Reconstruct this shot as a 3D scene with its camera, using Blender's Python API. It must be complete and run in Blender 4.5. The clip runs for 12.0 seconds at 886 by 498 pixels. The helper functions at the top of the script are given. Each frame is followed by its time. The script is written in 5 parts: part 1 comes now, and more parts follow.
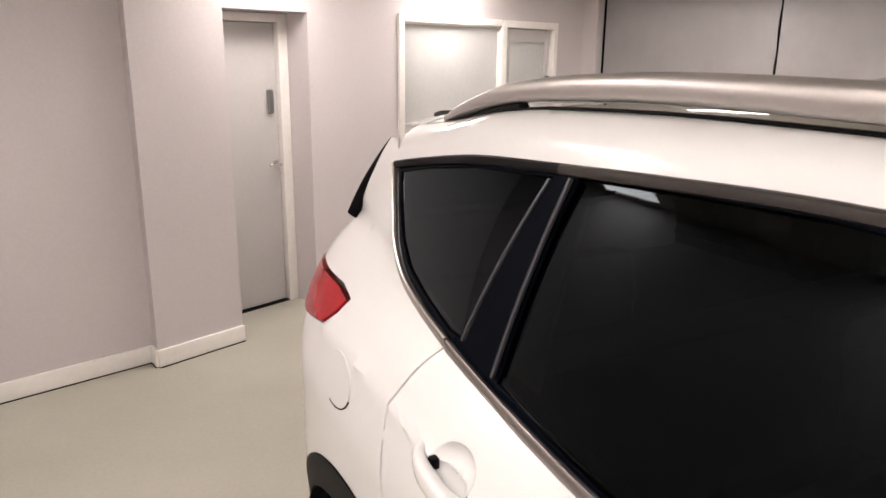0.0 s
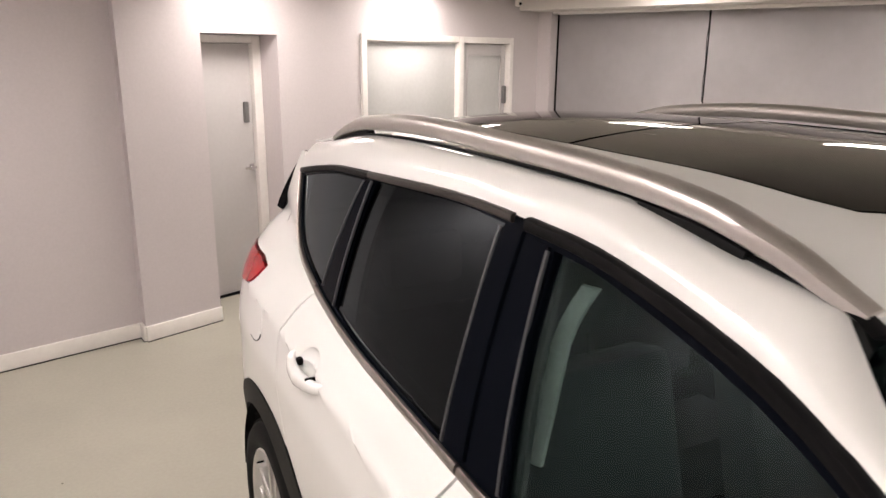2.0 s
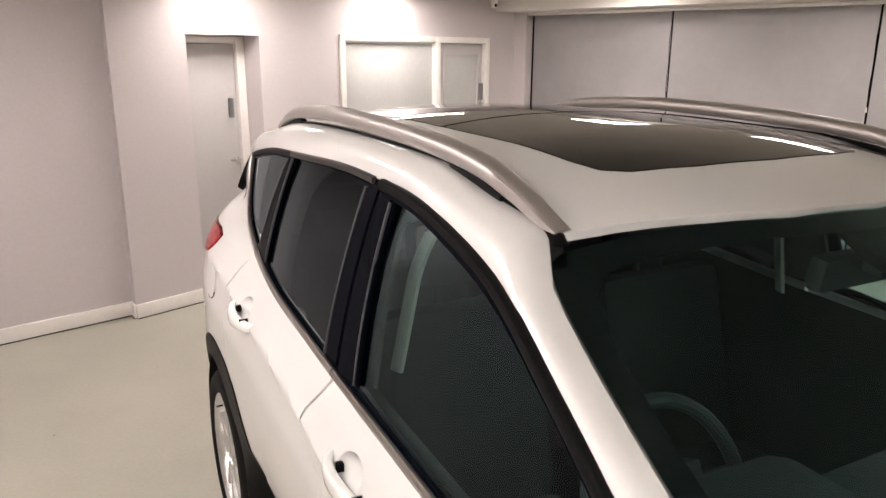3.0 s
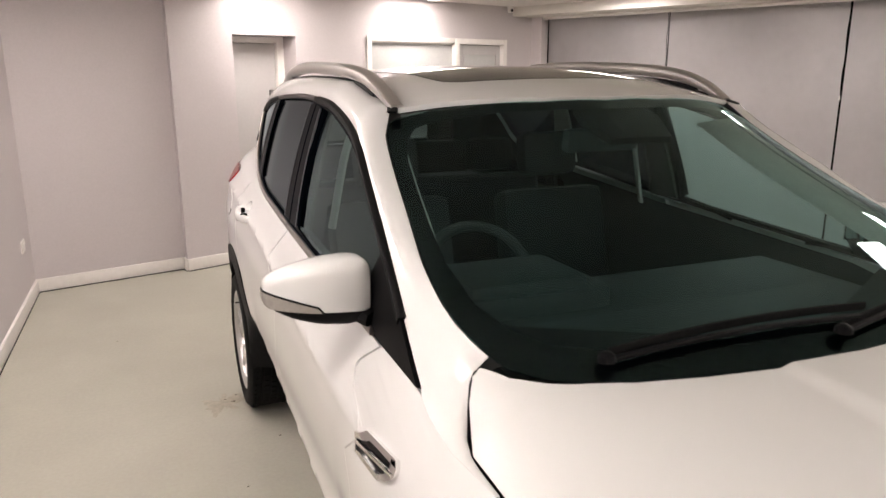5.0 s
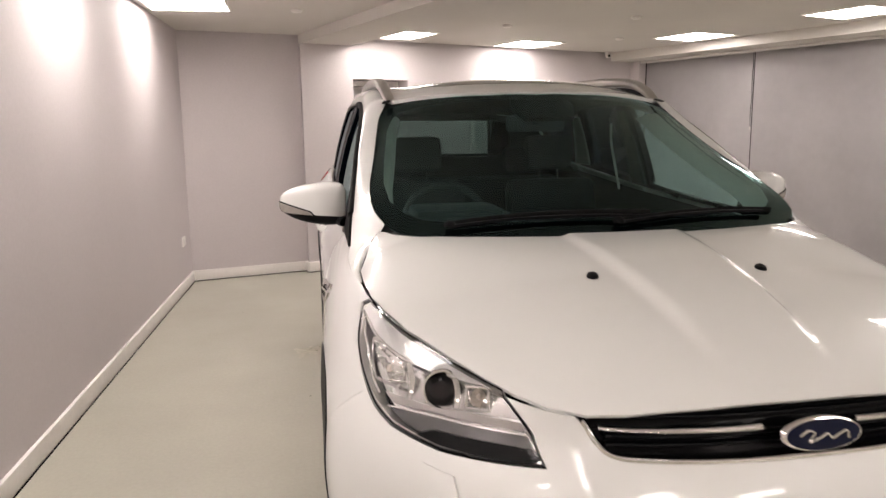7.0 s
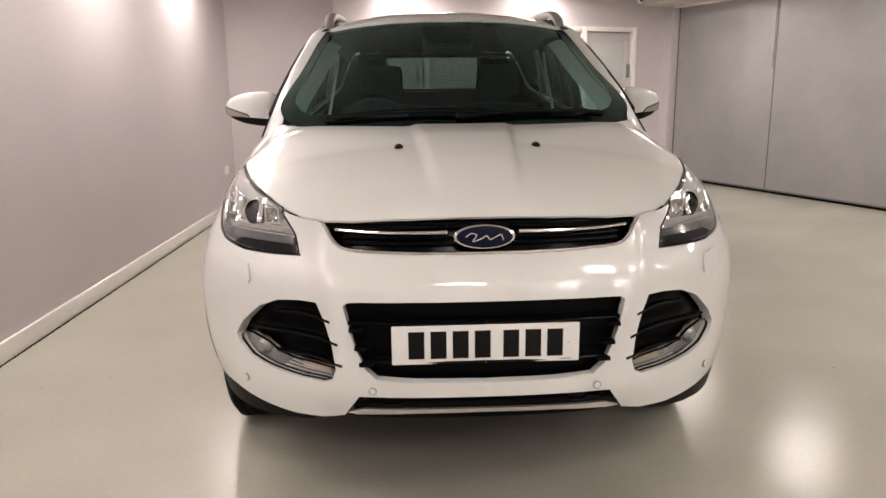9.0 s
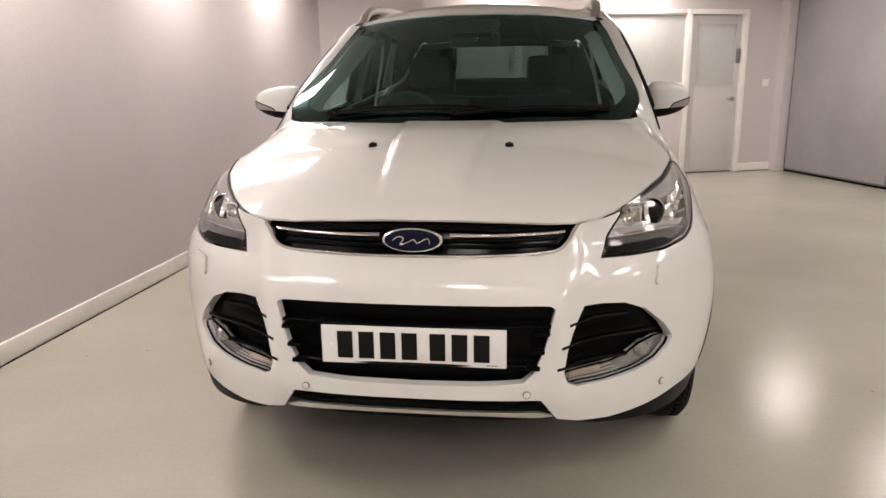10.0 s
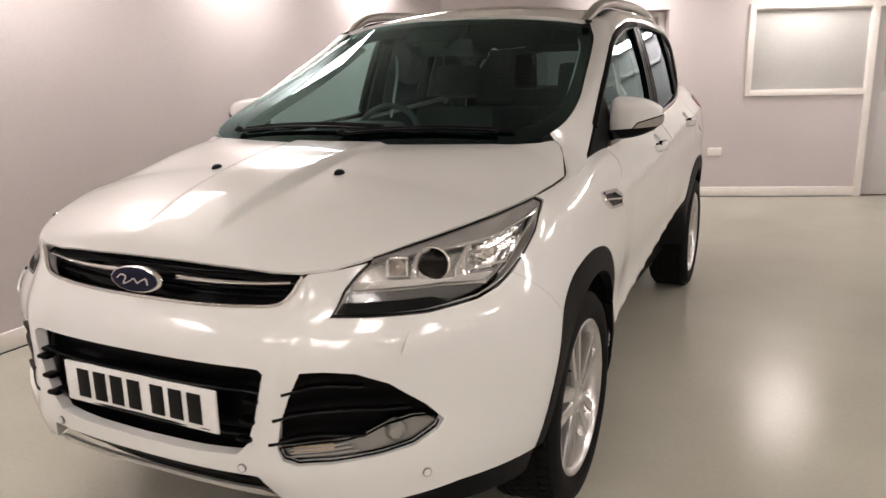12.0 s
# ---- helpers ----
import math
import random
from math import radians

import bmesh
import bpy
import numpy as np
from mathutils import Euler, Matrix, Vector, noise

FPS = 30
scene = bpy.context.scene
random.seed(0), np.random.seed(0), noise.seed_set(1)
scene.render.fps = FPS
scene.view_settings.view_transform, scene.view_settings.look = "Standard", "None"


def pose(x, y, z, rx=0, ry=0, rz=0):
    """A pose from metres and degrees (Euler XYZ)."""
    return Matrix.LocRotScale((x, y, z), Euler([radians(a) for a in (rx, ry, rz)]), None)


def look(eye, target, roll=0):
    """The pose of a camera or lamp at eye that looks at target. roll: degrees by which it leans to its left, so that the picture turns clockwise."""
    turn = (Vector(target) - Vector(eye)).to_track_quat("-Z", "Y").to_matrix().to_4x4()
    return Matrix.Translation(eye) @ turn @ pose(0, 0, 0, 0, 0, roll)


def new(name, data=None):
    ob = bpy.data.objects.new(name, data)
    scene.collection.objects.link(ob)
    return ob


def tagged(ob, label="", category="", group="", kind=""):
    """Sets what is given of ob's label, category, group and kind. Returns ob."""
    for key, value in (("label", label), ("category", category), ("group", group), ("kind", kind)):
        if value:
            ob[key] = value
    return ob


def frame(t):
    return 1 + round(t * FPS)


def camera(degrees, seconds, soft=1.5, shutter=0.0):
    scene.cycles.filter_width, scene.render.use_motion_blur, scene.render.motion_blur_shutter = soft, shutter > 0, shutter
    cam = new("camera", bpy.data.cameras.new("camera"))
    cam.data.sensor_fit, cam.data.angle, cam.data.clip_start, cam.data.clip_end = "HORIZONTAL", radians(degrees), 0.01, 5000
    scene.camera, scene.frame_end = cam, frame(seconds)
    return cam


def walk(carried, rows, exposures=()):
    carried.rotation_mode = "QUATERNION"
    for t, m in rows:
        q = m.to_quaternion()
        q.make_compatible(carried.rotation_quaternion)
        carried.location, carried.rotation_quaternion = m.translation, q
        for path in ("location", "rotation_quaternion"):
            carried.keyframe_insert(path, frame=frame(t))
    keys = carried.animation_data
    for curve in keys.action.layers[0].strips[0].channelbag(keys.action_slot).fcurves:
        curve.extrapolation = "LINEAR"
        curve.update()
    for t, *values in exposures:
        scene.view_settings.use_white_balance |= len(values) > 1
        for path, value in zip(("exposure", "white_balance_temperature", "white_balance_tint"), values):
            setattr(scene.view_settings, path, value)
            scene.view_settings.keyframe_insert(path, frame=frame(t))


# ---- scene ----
cam = camera(62.7, 12.0, shutter=0.3)
PATH = [
    (0, (-1.375, 2.256, 1.741), (-0.468, 3.961, 1.222), 0.5),
    (0.5, (-1.346, 2.079, 1.792), (-0.438, 3.783, 1.272), 0.4),
    (1, (-1.349, 1.889, 1.847), (-0.443, 3.594, 1.325), 0.4),
    (1.5, (-1.379, 1.685, 1.863), (-0.475, 3.392, 1.342), 0.4),
    (2, (-1.374, 1.485, 1.863), (-0.471, 3.193, 1.344), 0.4),
    (2.5, (-1.329, 1.226, 1.873), (-0.432, 2.936, 1.351), 0.3),
    (3, (-1.305, 0.985, 1.873), (-0.42, 2.7, 1.35), 0.3),
    (3.5, (-1.322, 0.744, 1.83), (-0.456, 2.47, 1.308), 0.3),
    (5.3, (-1.251, -0.214, 1.659), (-0.548, 1.599, 1.192), -0.3),
    (5.5, (-1.238, -0.331, 1.635), (-0.559, 1.495, 1.181), -0.4),
    (6, (-1.141, -0.619, 1.582), (-0.552, 1.252, 1.188), -0.4),
    (6.5, (-1.046, -0.885, 1.536), (-0.589, 1.032, 1.197), -0.5),
    (6.7, (-1.002, -0.996, 1.509), (-0.597, 0.934, 1.176), -0.6),
    (8.3, (-0.495, -1.845, 1.313), (-0.265, 0.114, 0.981), -0.5),
    (8.5, (-0.422, -1.891, 1.289), (-0.207, 0.065, 0.934), -0.4),
    (9, (-0.199, -1.956, 1.296), (-0.113, -0.007, 0.858), -0.7),
    (9.5, (0.069, -1.975, 1.328), (-0.014, -0.034, 0.853), -0.7),
    (10, (0.352, -1.925, 1.343), (0.081, -0.002, 0.865), -0.9),
    (10.5, (0.631, -1.788, 1.356), (0.218, 0.109, 0.877), -1.0),
    (11, (0.919, -1.637, 1.36), (0.404, 0.237, 0.885), -1.1),
    (11.5, (1.171, -1.452, 1.357), (0.499, 0.371, 0.883), -1.2),
    (12, (1.443, -1.255, 1.37), (0.595, 0.495, 0.904), -1.2),
]
walk(cam, [(t, look(eye, target, roll)) for t, eye, target, roll in PATH], exposures=((0.0, 0.08), (3.5, 0.14), (5.5, 0.12), (6.5, 0.04), (9.5, 0.07), (12.0, 0.02)))

# ---------- light ----------
scene.view_settings.exposure = 0.0
world = bpy.data.worlds.new("world")
scene.world = world
world.use_nodes = True
world.node_tree.nodes["Background"].inputs[0].default_value = (0.5, 0.48, 0.47, 1)
world.node_tree.nodes["Background"].inputs[1].default_value = 0.02
PANEL_STRENGTH = 22.5

# ---------- materials ----------
def material(name, color, rough=0.5, metal=0.0, coat=0.0, grain=0.0, grain_scale=40.0, bump=0.0, bump_scale=200.0, stain=0.0,
             stain_scale=1.5, spec=0.5, ior=1.5, emit=None, strength=0.0, rough_var=0.0):
    m = bpy.data.materials.new(name)
    m.use_nodes = True
    nt = m.node_tree
    b = nt.nodes["Principled BSDF"]
    b.inputs["Roughness"].default_value = rough
    b.inputs["Metallic"].default_value = metal
    b.inputs["Coat Weight"].default_value = coat
    b.inputs["Coat Roughness"].default_value = 0.06
    b.inputs["Specular IOR Level"].default_value = spec
    b.inputs["IOR"].default_value = ior
    b.inputs["Base Color"].default_value = (*color, 1)
    if emit:
        b.inputs["Emission Color"].default_value = (*emit, 1)
        b.inputs["Emission Strength"].default_value = strength
    pos = nt.nodes.new("ShaderNodeTexCoord").outputs["Object"]

    def noise_node(scale, detail=4):
        n = nt.nodes.new("ShaderNodeTexNoise")
        n.inputs["Scale"].default_value = scale
        n.inputs["Detail"].default_value = detail
        nt.links.new(pos, n.inputs["Vector"])
        return n.outputs["Fac"]

    last = None
    for amount, scale in ((grain, grain_scale), (stain, stain_scale)):
        if amount:
            ramp = nt.nodes.new("ShaderNodeMapRange")
            ramp.inputs[1].default_value, ramp.inputs[2].default_value = 0.3, 0.7
            ramp.inputs[3].default_value, ramp.inputs[4].default_value = 1 - amount, 1 + amount
            nt.links.new(noise_node(scale), ramp.inputs[0])
            if last is None:
                last = ramp.outputs[0]
            else:
                mul = nt.nodes.new("ShaderNodeMath")
                mul.operation = "MULTIPLY"
                nt.links.new(last, mul.inputs[0])
                nt.links.new(ramp.outputs[0], mul.inputs[1])
                last = mul.outputs[0]
    if last is not None:
        mix = nt.nodes.new("ShaderNodeVectorMath")
        mix.operation = "SCALE"
        mix.inputs[0].default_value = color
        nt.links.new(last, mix.inputs["Scale"])
        nt.links.new(mix.outputs[0], b.inputs["Base Color"])
    if rough_var:
        ramp = nt.nodes.new("ShaderNodeMapRange")
        ramp.inputs[1].default_value, ramp.inputs[2].default_value = 0.3, 0.7
        ramp.inputs[3].default_value, ramp.inputs[4].default_value = rough - rough_var, rough + rough_var
        nt.links.new(noise_node(2.3), ramp.inputs[0])
        nt.links.new(ramp.outputs[0], b.inputs["Roughness"])
    if bump:
        bn = nt.nodes.new("ShaderNodeBump")
        bn.inputs["Strength"].default_value = bump
        bn.inputs["Distance"].default_value = 0.002
        nt.links.new(noise_node(bump_scale, 3), bn.inputs["Height"])
        nt.links.new(bn.outputs[0], b.inputs["Normal"])
    return m


def glass(name, tint, rough=0.0, gloss_0=0.05, sheen=(1, 1, 1)):
    """A thin pane: tinted see-through, with a mirror gloss that grows from gloss_0 towards grazing sight, alike from both sides."""
    m = bpy.data.materials.new(name)
    m.use_nodes = True
    nt = m.node_tree
    nt.nodes.clear()
    out = nt.nodes.new("ShaderNodeOutputMaterial")
    clear = nt.nodes.new("ShaderNodeBsdfTransparent")
    clear.inputs[0].default_value = (*tint, 1)
    gloss = nt.nodes.new("ShaderNodeBsdfGlossy")
    gloss.inputs["Roughness"].default_value = rough
    gloss.inputs["Color"].default_value = (*sheen, 1)
    face = nt.nodes.new("ShaderNodeLayerWeight")
    face.inputs["Blend"].default_value = 0.5
    power = nt.nodes.new("ShaderNodeMath")
    power.operation = "POWER"
    power.inputs[1].default_value = 5.0
    nt.links.new(face.outputs["Facing"], power.inputs[0])
    share = nt.nodes.new("ShaderNodeMath")
    share.operation = "MULTIPLY_ADD"
    share.inputs[1].default_value = 1 - gloss_0
    share.inputs[2].default_value = gloss_0
    nt.links.new(power.outputs[0], share.inputs[0])
    mix = nt.nodes.new("ShaderNodeMixShader")
    nt.links.new(share.outputs[0], mix.inputs[0])
    nt.links.new(clear.outputs[0], mix.inputs[1])
    nt.links.new(gloss.outputs[0], mix.inputs[2])
    nt.links.new(mix.outputs[0], out.inputs[0])
    return m


M_PAINT = material("white_car_paint", (0.69, 0.695, 0.685), rough=0.38, coat=1.0, grain=0.012, grain_scale=5)
M_PLASTIC = material("black_plastic", (0.0035, 0.0035, 0.004), rough=0.5, ior=1.2, grain=0.2, grain_scale=90, bump=0.15, bump_scale=900)
M_GLOSS = material("gloss_black", (0.0022, 0.0022, 0.0028), rough=0.14, ior=1.2)
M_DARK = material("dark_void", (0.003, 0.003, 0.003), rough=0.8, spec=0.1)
M_CHROME = material("chrome", (0.80, 0.79, 0.78), rough=0.12, metal=1.0)
M_SATIN = material("satin_silver", (0.50, 0.475, 0.455), rough=0.38, metal=0.85, grain=0.04, grain_scale=300)
M_TRIM_METAL = material("brushed_belt_trim", (0.36, 0.335, 0.315), rough=0.33, metal=1.0, grain=0.06, grain_scale=200)
M_SCREEN = glass("windscreen_glass", (0.57, 0.76, 0.74), gloss_0=0.03, sheen=(0.72, 0.95, 0.96))
M_WINDOW = glass("door_glass", (0.60, 0.74, 0.72), gloss_0=0.03, sheen=(0.7, 0.9, 0.93))
M_PRIVACY = glass("privacy_glass", (0.015, 0.018, 0.022), gloss_0=0.016, sheen=(0.72, 0.83, 0.90))
M_LENS = glass("clear_lens", (0.96, 0.96, 0.96), gloss_0=0.035)
M_ROOFGLASS = glass("roof_glass", (0.02, 0.02, 0.02), gloss_0=0.034)
M_RED = material("red_lens", (0.30, 0.006, 0.010), rough=0.2, ior=1.3, coat=0.25, grain=0.12, grain_scale=25)
M_PILLAR = material("pillar_gloss_black", (0.0028, 0.0036, 0.006), rough=0.24, ior=1.08, spec=0.3)
M_TRIM_DARK = material("dark_satin_trim", (0.07, 0.064, 0.06), rough=0.4, metal=0.8, grain=0.05, grain_scale=150)
M_FOG = material("fog_reflector", (0.30, 0.30, 0.29), rough=0.25, metal=0.6, bump=0.4, bump_scale=30)
M_AMBER = material("amber_bulb", (0.52, 0.40, 0.26), rough=0.3)
M_REFLECTOR = material("lamp_reflector", (0.80, 0.80, 0.79), rough=0.18, metal=0.85, bump=0.5, bump_scale=38)
M_FACET = material("chrome_facet", (0.92, 0.92, 0.91), rough=0.08, metal=0.85)
M_BEZEL = material("matt_lamp_bezel", (0.31, 0.305, 0.30), rough=0.45, metal=0.3, grain=0.05, grain_scale=30)
M_BULB = material("bulb_glass", (0.62, 0.56, 0.50), rough=0.12, coat=0.6)
M_LIGHTBAR = material("smoked_light_bar", (0.075, 0.077, 0.078), rough=0.22, coat=0.5, grain=0.08, grain_scale=60)
M_SEAL = material("grey_window_seal", (0.045, 0.047, 0.052), rough=0.3, grain=0.1, grain_scale=120)
M_GRILLE = material("grille_black", (0.0015, 0.0015, 0.0018), rough=0.3, ior=1.18)
M_LAMPGREY = material("lamp_bezel_grey", (0.46, 0.445, 0.43), rough=0.4, metal=0.5, grain=0.05, grain_scale=30)
M_RUBBER = material("tyre_rubber", (0.005, 0.005, 0.005), rough=0.7, spec=0.13, grain=0.25, grain_scale=60, bump=0.2, bump_scale=300)
M_ALLOY = material("alloy", (0.62, 0.61, 0.60), rough=0.28, metal=0.9, grain=0.05, grain_scale=20)
M_STEEL = material("disc_steel", (0.32, 0.31, 0.30), rough=0.35, metal=1.0, grain=0.1, grain_scale=40)
M_CLOTH = material("dark_upholstery", (0.013, 0.015, 0.016), rough=0.85, grain=0.15, grain_scale=60, bump=0.06, bump_scale=300)
M_DASH = material("dashboard_plastic", (0.018, 0.021, 0.022), rough=0.6, grain=0.1, grain_scale=60, bump=0.05, bump_scale=300)
M_LINER = material("pale_headlining", (0.46, 0.45, 0.42), rough=0.9, grain=0.06, grain_scale=80)
M_LINING = material("dark_headlining", (0.035, 0.036, 0.035), rough=0.9, grain=0.08, grain_scale=80)
M_BLUE = material("badge_blue", (0.0022, 0.0042, 0.020), rough=0.3, spec=0.2)
M_PLATE = material("plate_white", (0.78, 0.78, 0.77), rough=0.3, coat=0.4, grain=0.02, grain_scale=60)
M_INK = material("plate_black", (0.006, 0.006, 0.006), rough=0.6, spec=0.15)

M_WALL = material("lilac_grey_paint", (0.555, 0.512, 0.517), rough=0.62, grain=0.025, grain_scale=60, stain=0.035, stain_scale=0.9,
                  bump=0.12, bump_scale=120)
M_WHITE = material("white_gloss_trim", (0.80, 0.77, 0.735), rough=0.35, grain=0.03, grain_scale=30, stain=0.04, stain_scale=3)
M_CEIL = material("ceiling_paint", (0.66, 0.63, 0.59), rough=0.75, grain=0.02, grain_scale=50, stain=0.03, stain_scale=1.2, bump=0.08, bump_scale=100)
M_FLOOR = material("floor_paint", (0.395, 0.38, 0.325), rough=0.20, grain=0.03, grain_scale=55, stain=0.07, stain_scale=1.1, bump=0.05,
                   bump_scale=26, rough_var=0.04, spec=0.36)
M_DOOR = material("door_paint", (0.52, 0.50, 0.495), rough=0.5, grain=0.02, grain_scale=40, stain=0.03, stain_scale=2)
M_SHUTTER = material("grey_screen_cloth", (0.60, 0.57, 0.58), rough=0.75, grain=0.02, grain_scale=12, stain=0.08, stain_scale=1.3, bump=0.04, bump_scale=120)
M_FROST = material("obscured_glass", (0.49, 0.49, 0.48), rough=0.6, grain=0.03, grain_scale=35, stain=0.07, stain_scale=1.4, spec=0.3)
M_LIGHT = material("light_panel", (0.9, 0.9, 0.88), rough=0.6, emit=(1.0, 0.90, 0.85), strength=PANEL_STRENGTH)
M_GREYBOX = material("grey_metal", (0.25, 0.25, 0.25), rough=0.35, metal=0.8)
M_STAIN = material("floor_dirt", (0.27, 0.245, 0.19), rough=0.5, grain=0.15, grain_scale=30)
M_GRIT = material("dark_grit", (0.10, 0.085, 0.06), rough=0.9, grain=0.3, grain_scale=200)


# ---------- building helpers ----------
def thing(name, label, category, group="", kind="", at=(0, 0, 0), turn=0.0):
    ob = new(name)
    ob.empty_display_size = 0.1
    ob.matrix_world = pose(*at, 0, 0, turn)
    return tagged(ob, label, category, group, kind)


def finish(bm, name, mat, smooth=True, angle=35):
    me = bpy.data.meshes.new(name)
    if smooth:
        for f in bm.faces:
            f.smooth = True
        for e in bm.edges:
            if len(e.link_faces) == 2 and e.calc_face_angle(0) > radians(angle):
                e.smooth = False
    bm.to_mesh(me)
    bm.free()
    me.materials.append(mat)
    return me


def part(name, bm, mat, parent=None, label="", smooth=True, angle=35, m=None):
    ob = new(name, finish(bm, name, mat, smooth, angle))
    if parent is not None:
        ob.parent = parent
    if m is not None:
        ob.matrix_basis = m
    return tagged(ob, label)


def box(bm, x0, x1, y0, y1, z0, z1, bevel=0.0, m=None):
    b = bmesh.new()
    bmesh.ops.create_cube(b, size=1)
    for v in b.verts:
        v.co = Vector((x0 + (v.co.x + .5) * (x1 - x0), y0 + (v.co.y + .5) * (y1 - y0), z0 + (v.co.z + .5) * (z1 - z0)))
    if bevel:
        bmesh.ops.bevel(b, geom=b.edges[:], offset=bevel, segments=2, affect="EDGES", profile=0.6)
    return merge(bm, b, m)


def merge(bm, b, m=None):
    if m is not None:
        b.transform(m)
    me = bpy.data.meshes.new("tmp")
    b.to_mesh(me)
    b.free()
    bm.from_mesh(me)
    bpy.data.meshes.remove(me)
    return bm


def boxes(*rows, bevel=0.0):
    bm = bmesh.new()
    for r in rows:
        box(bm, *r, bevel=bevel)
    return bm


def prism(points, z0, z1):
    """An upright block on a plan outline."""
    bm = bmesh.new()
    low = [bm.verts.new((x, y, z0)) for x, y in points]
    top = [bm.verts.new((x, y, z1)) for x, y in points]
    bm.faces.new(low[::-1])
    bm.faces.new(top)
    for i in range(len(points)):
        j = (i + 1) % len(points)
        bm.faces.new((low[i], low[j], top[j], top[i]))
    bmesh.ops.recalc_face_normals(bm, faces=bm.faces[:])
    return bm


def lathe(profile, n=48, axis="x", m=None):
    """Turns (along, radius) points about an axis."""
    bm = bmesh.new()
    rings = []
    for a, r in profile:
        ring = []
        for k in range(n):
            t = 2 * math.pi * k / n
            p = (a, r * math.cos(t), r * math.sin(t)) if axis == "x" else (r * math.cos(t), r * math.sin(t), a)
            ring.append(bm.verts.new(p))
        rings.append(ring)
    for p, q in zip(rings, rings[1:]):
        for k in range(n):
            bm.faces.new((p[k], p[(k + 1) % n], q[(k + 1) % n], q[k]))
    bmesh.ops.remove_doubles(bm, verts=bm.verts[:], dist=1e-5)
    bmesh.ops.recalc_face_normals(bm, faces=bm.faces[:])
    if m is not None:
        bm.transform(m)
    return bm


def smooth_line(points, n=6, closed=False):
    """Catmull-Rom through points of any dimension."""
    pts = [Vector(p) for p in points]
    k = len(pts)
    out = []
    for i in range(k if closed else k - 1):
        p1, p2 = pts[i], pts[(i + 1) % k]
        p0 = pts[i - 1] if (closed or i > 0) else p1 * 2 - p2
        p3 = pts[(i + 2) % k] if (closed or i + 2 < k) else p2 * 2 - p1
        for j in range(n):
            t = j / n
            out.append(.5 * (2 * p1 + (p2 - p0) * t + (2 * p0 - 5 * p1 + 4 * p2 - p3) * t * t + (3 * p1 - p0 - 3 * p2 + p3) * t ** 3))
    if not closed:
        out.append(pts[-1])
    return out


def tube(line, size, n=10, up=Vector((0, 0, 1)), cap=True):
    """A bar along a 3D line; size(k) gives its half width and half height at the share k of its length."""
    bm = bmesh.new()
    rings = []
    for i, p in enumerate(line):
        d = (line[min(i + 1, len(line) - 1)] - line[max(i - 1, 0)]).normalized()
        s = d.cross(up).normalized()
        u = s.cross(d)
        w, h = size(i / (len(line) - 1))
        rings.append([bm.verts.new(p + s * w * math.copysign(abs(math.cos(2 * math.pi * k / n)) ** .7, math.cos(2 * math.pi * k / n))
                                   + u * h * math.copysign(abs(math.sin(2 * math.pi * k / n)) ** .7, math.sin(2 * math.pi * k / n))) for k in range(n)])
    for p, q in zip(rings, rings[1:]):
        for k in range(n):
            bm.faces.new((p[k], p[(k + 1) % n], q[(k + 1) % n], q[k]))
    if cap:
        bm.faces.new(rings[0][::-1])
        bm.faces.new(rings[-1])
    bmesh.ops.recalc_face_normals(bm, faces=bm.faces[:])
    return bm


# ---------- the room ----------
# plan corners (metres); the back and right walls stand 20 degrees askew to the left wall
TURN = 20.0
U, V = Vector((math.cos(radians(TURN)), math.sin(radians(TURN)))), Vector((-math.sin(radians(TURN)), math.cos(radians(TURN))))
CEILING, BEAM = 2.40, 2.31


def uv(u, v):
    p = U * u + V * v
    return (p.x, p.y)


def wall_box(name, a, b, thick, z0, z1, mat, parent=None, label="", side=1):
    """A straight upright slab from plan point a to b; thick grows to the left of the way from a to b (side=1)."""
    a, b = Vector(a), Vector(b)
    d = (b - a).normalized()
    n = Vector((-d.y, d.x)) * thick * side
    return part(name, prism([a, b, b + n, a + n], z0, z1), mat, parent, label, smooth=False)


BACK_V = 6.54
A0, A1 = (-2.30, -5.0), (-2.135, 6.20)
A2 = (-1.015, 6.49)
COL0, COL1 = uv(1.245, 6.345), uv(1.80, 6.345)
DOOR_U0, DOOR_U1 = 1.80, 2.537
R0, R1 = (3.42, 8.06), (7.2, -1.4)
FLOOR_EDGE = [(-2.6, -5.2), (8.2, -5.2), (8.2, 9.6), (-2.6, 9.6)]

tagged(part("floor", prism(FLOOR_EDGE, -0.12, 0.0), M_FLOOR, smooth=False), "grey-green painted concrete floor with a soft gloss", "floor", kind="structure")
tagged(part("ceiling", prism(FLOOR_EDGE, CEILING, CEILING + .12), M_CEIL, smooth=False), "plain off-white painted ceiling", "ceiling", kind="structure")
tagged(wall_box("wall_left", A0, A1, .2, 0, CEILING, M_WALL), "long lilac-grey painted wall beside the car", "wall", kind="structure")
tagged(wall_box("wall_back_left", A1, A2, .2, 0, CEILING, M_WALL), "short lilac-grey painted wall in the corner", "wall", kind="structure")
tagged(part("wall_column", prism([A2, COL0, COL1, uv(1.80, 7.2), uv(1.1, 7.2)], 0, CEILING), M_WALL, smooth=False),
       "lilac-grey painted pier beside the recessed door", "wall", kind="structure")

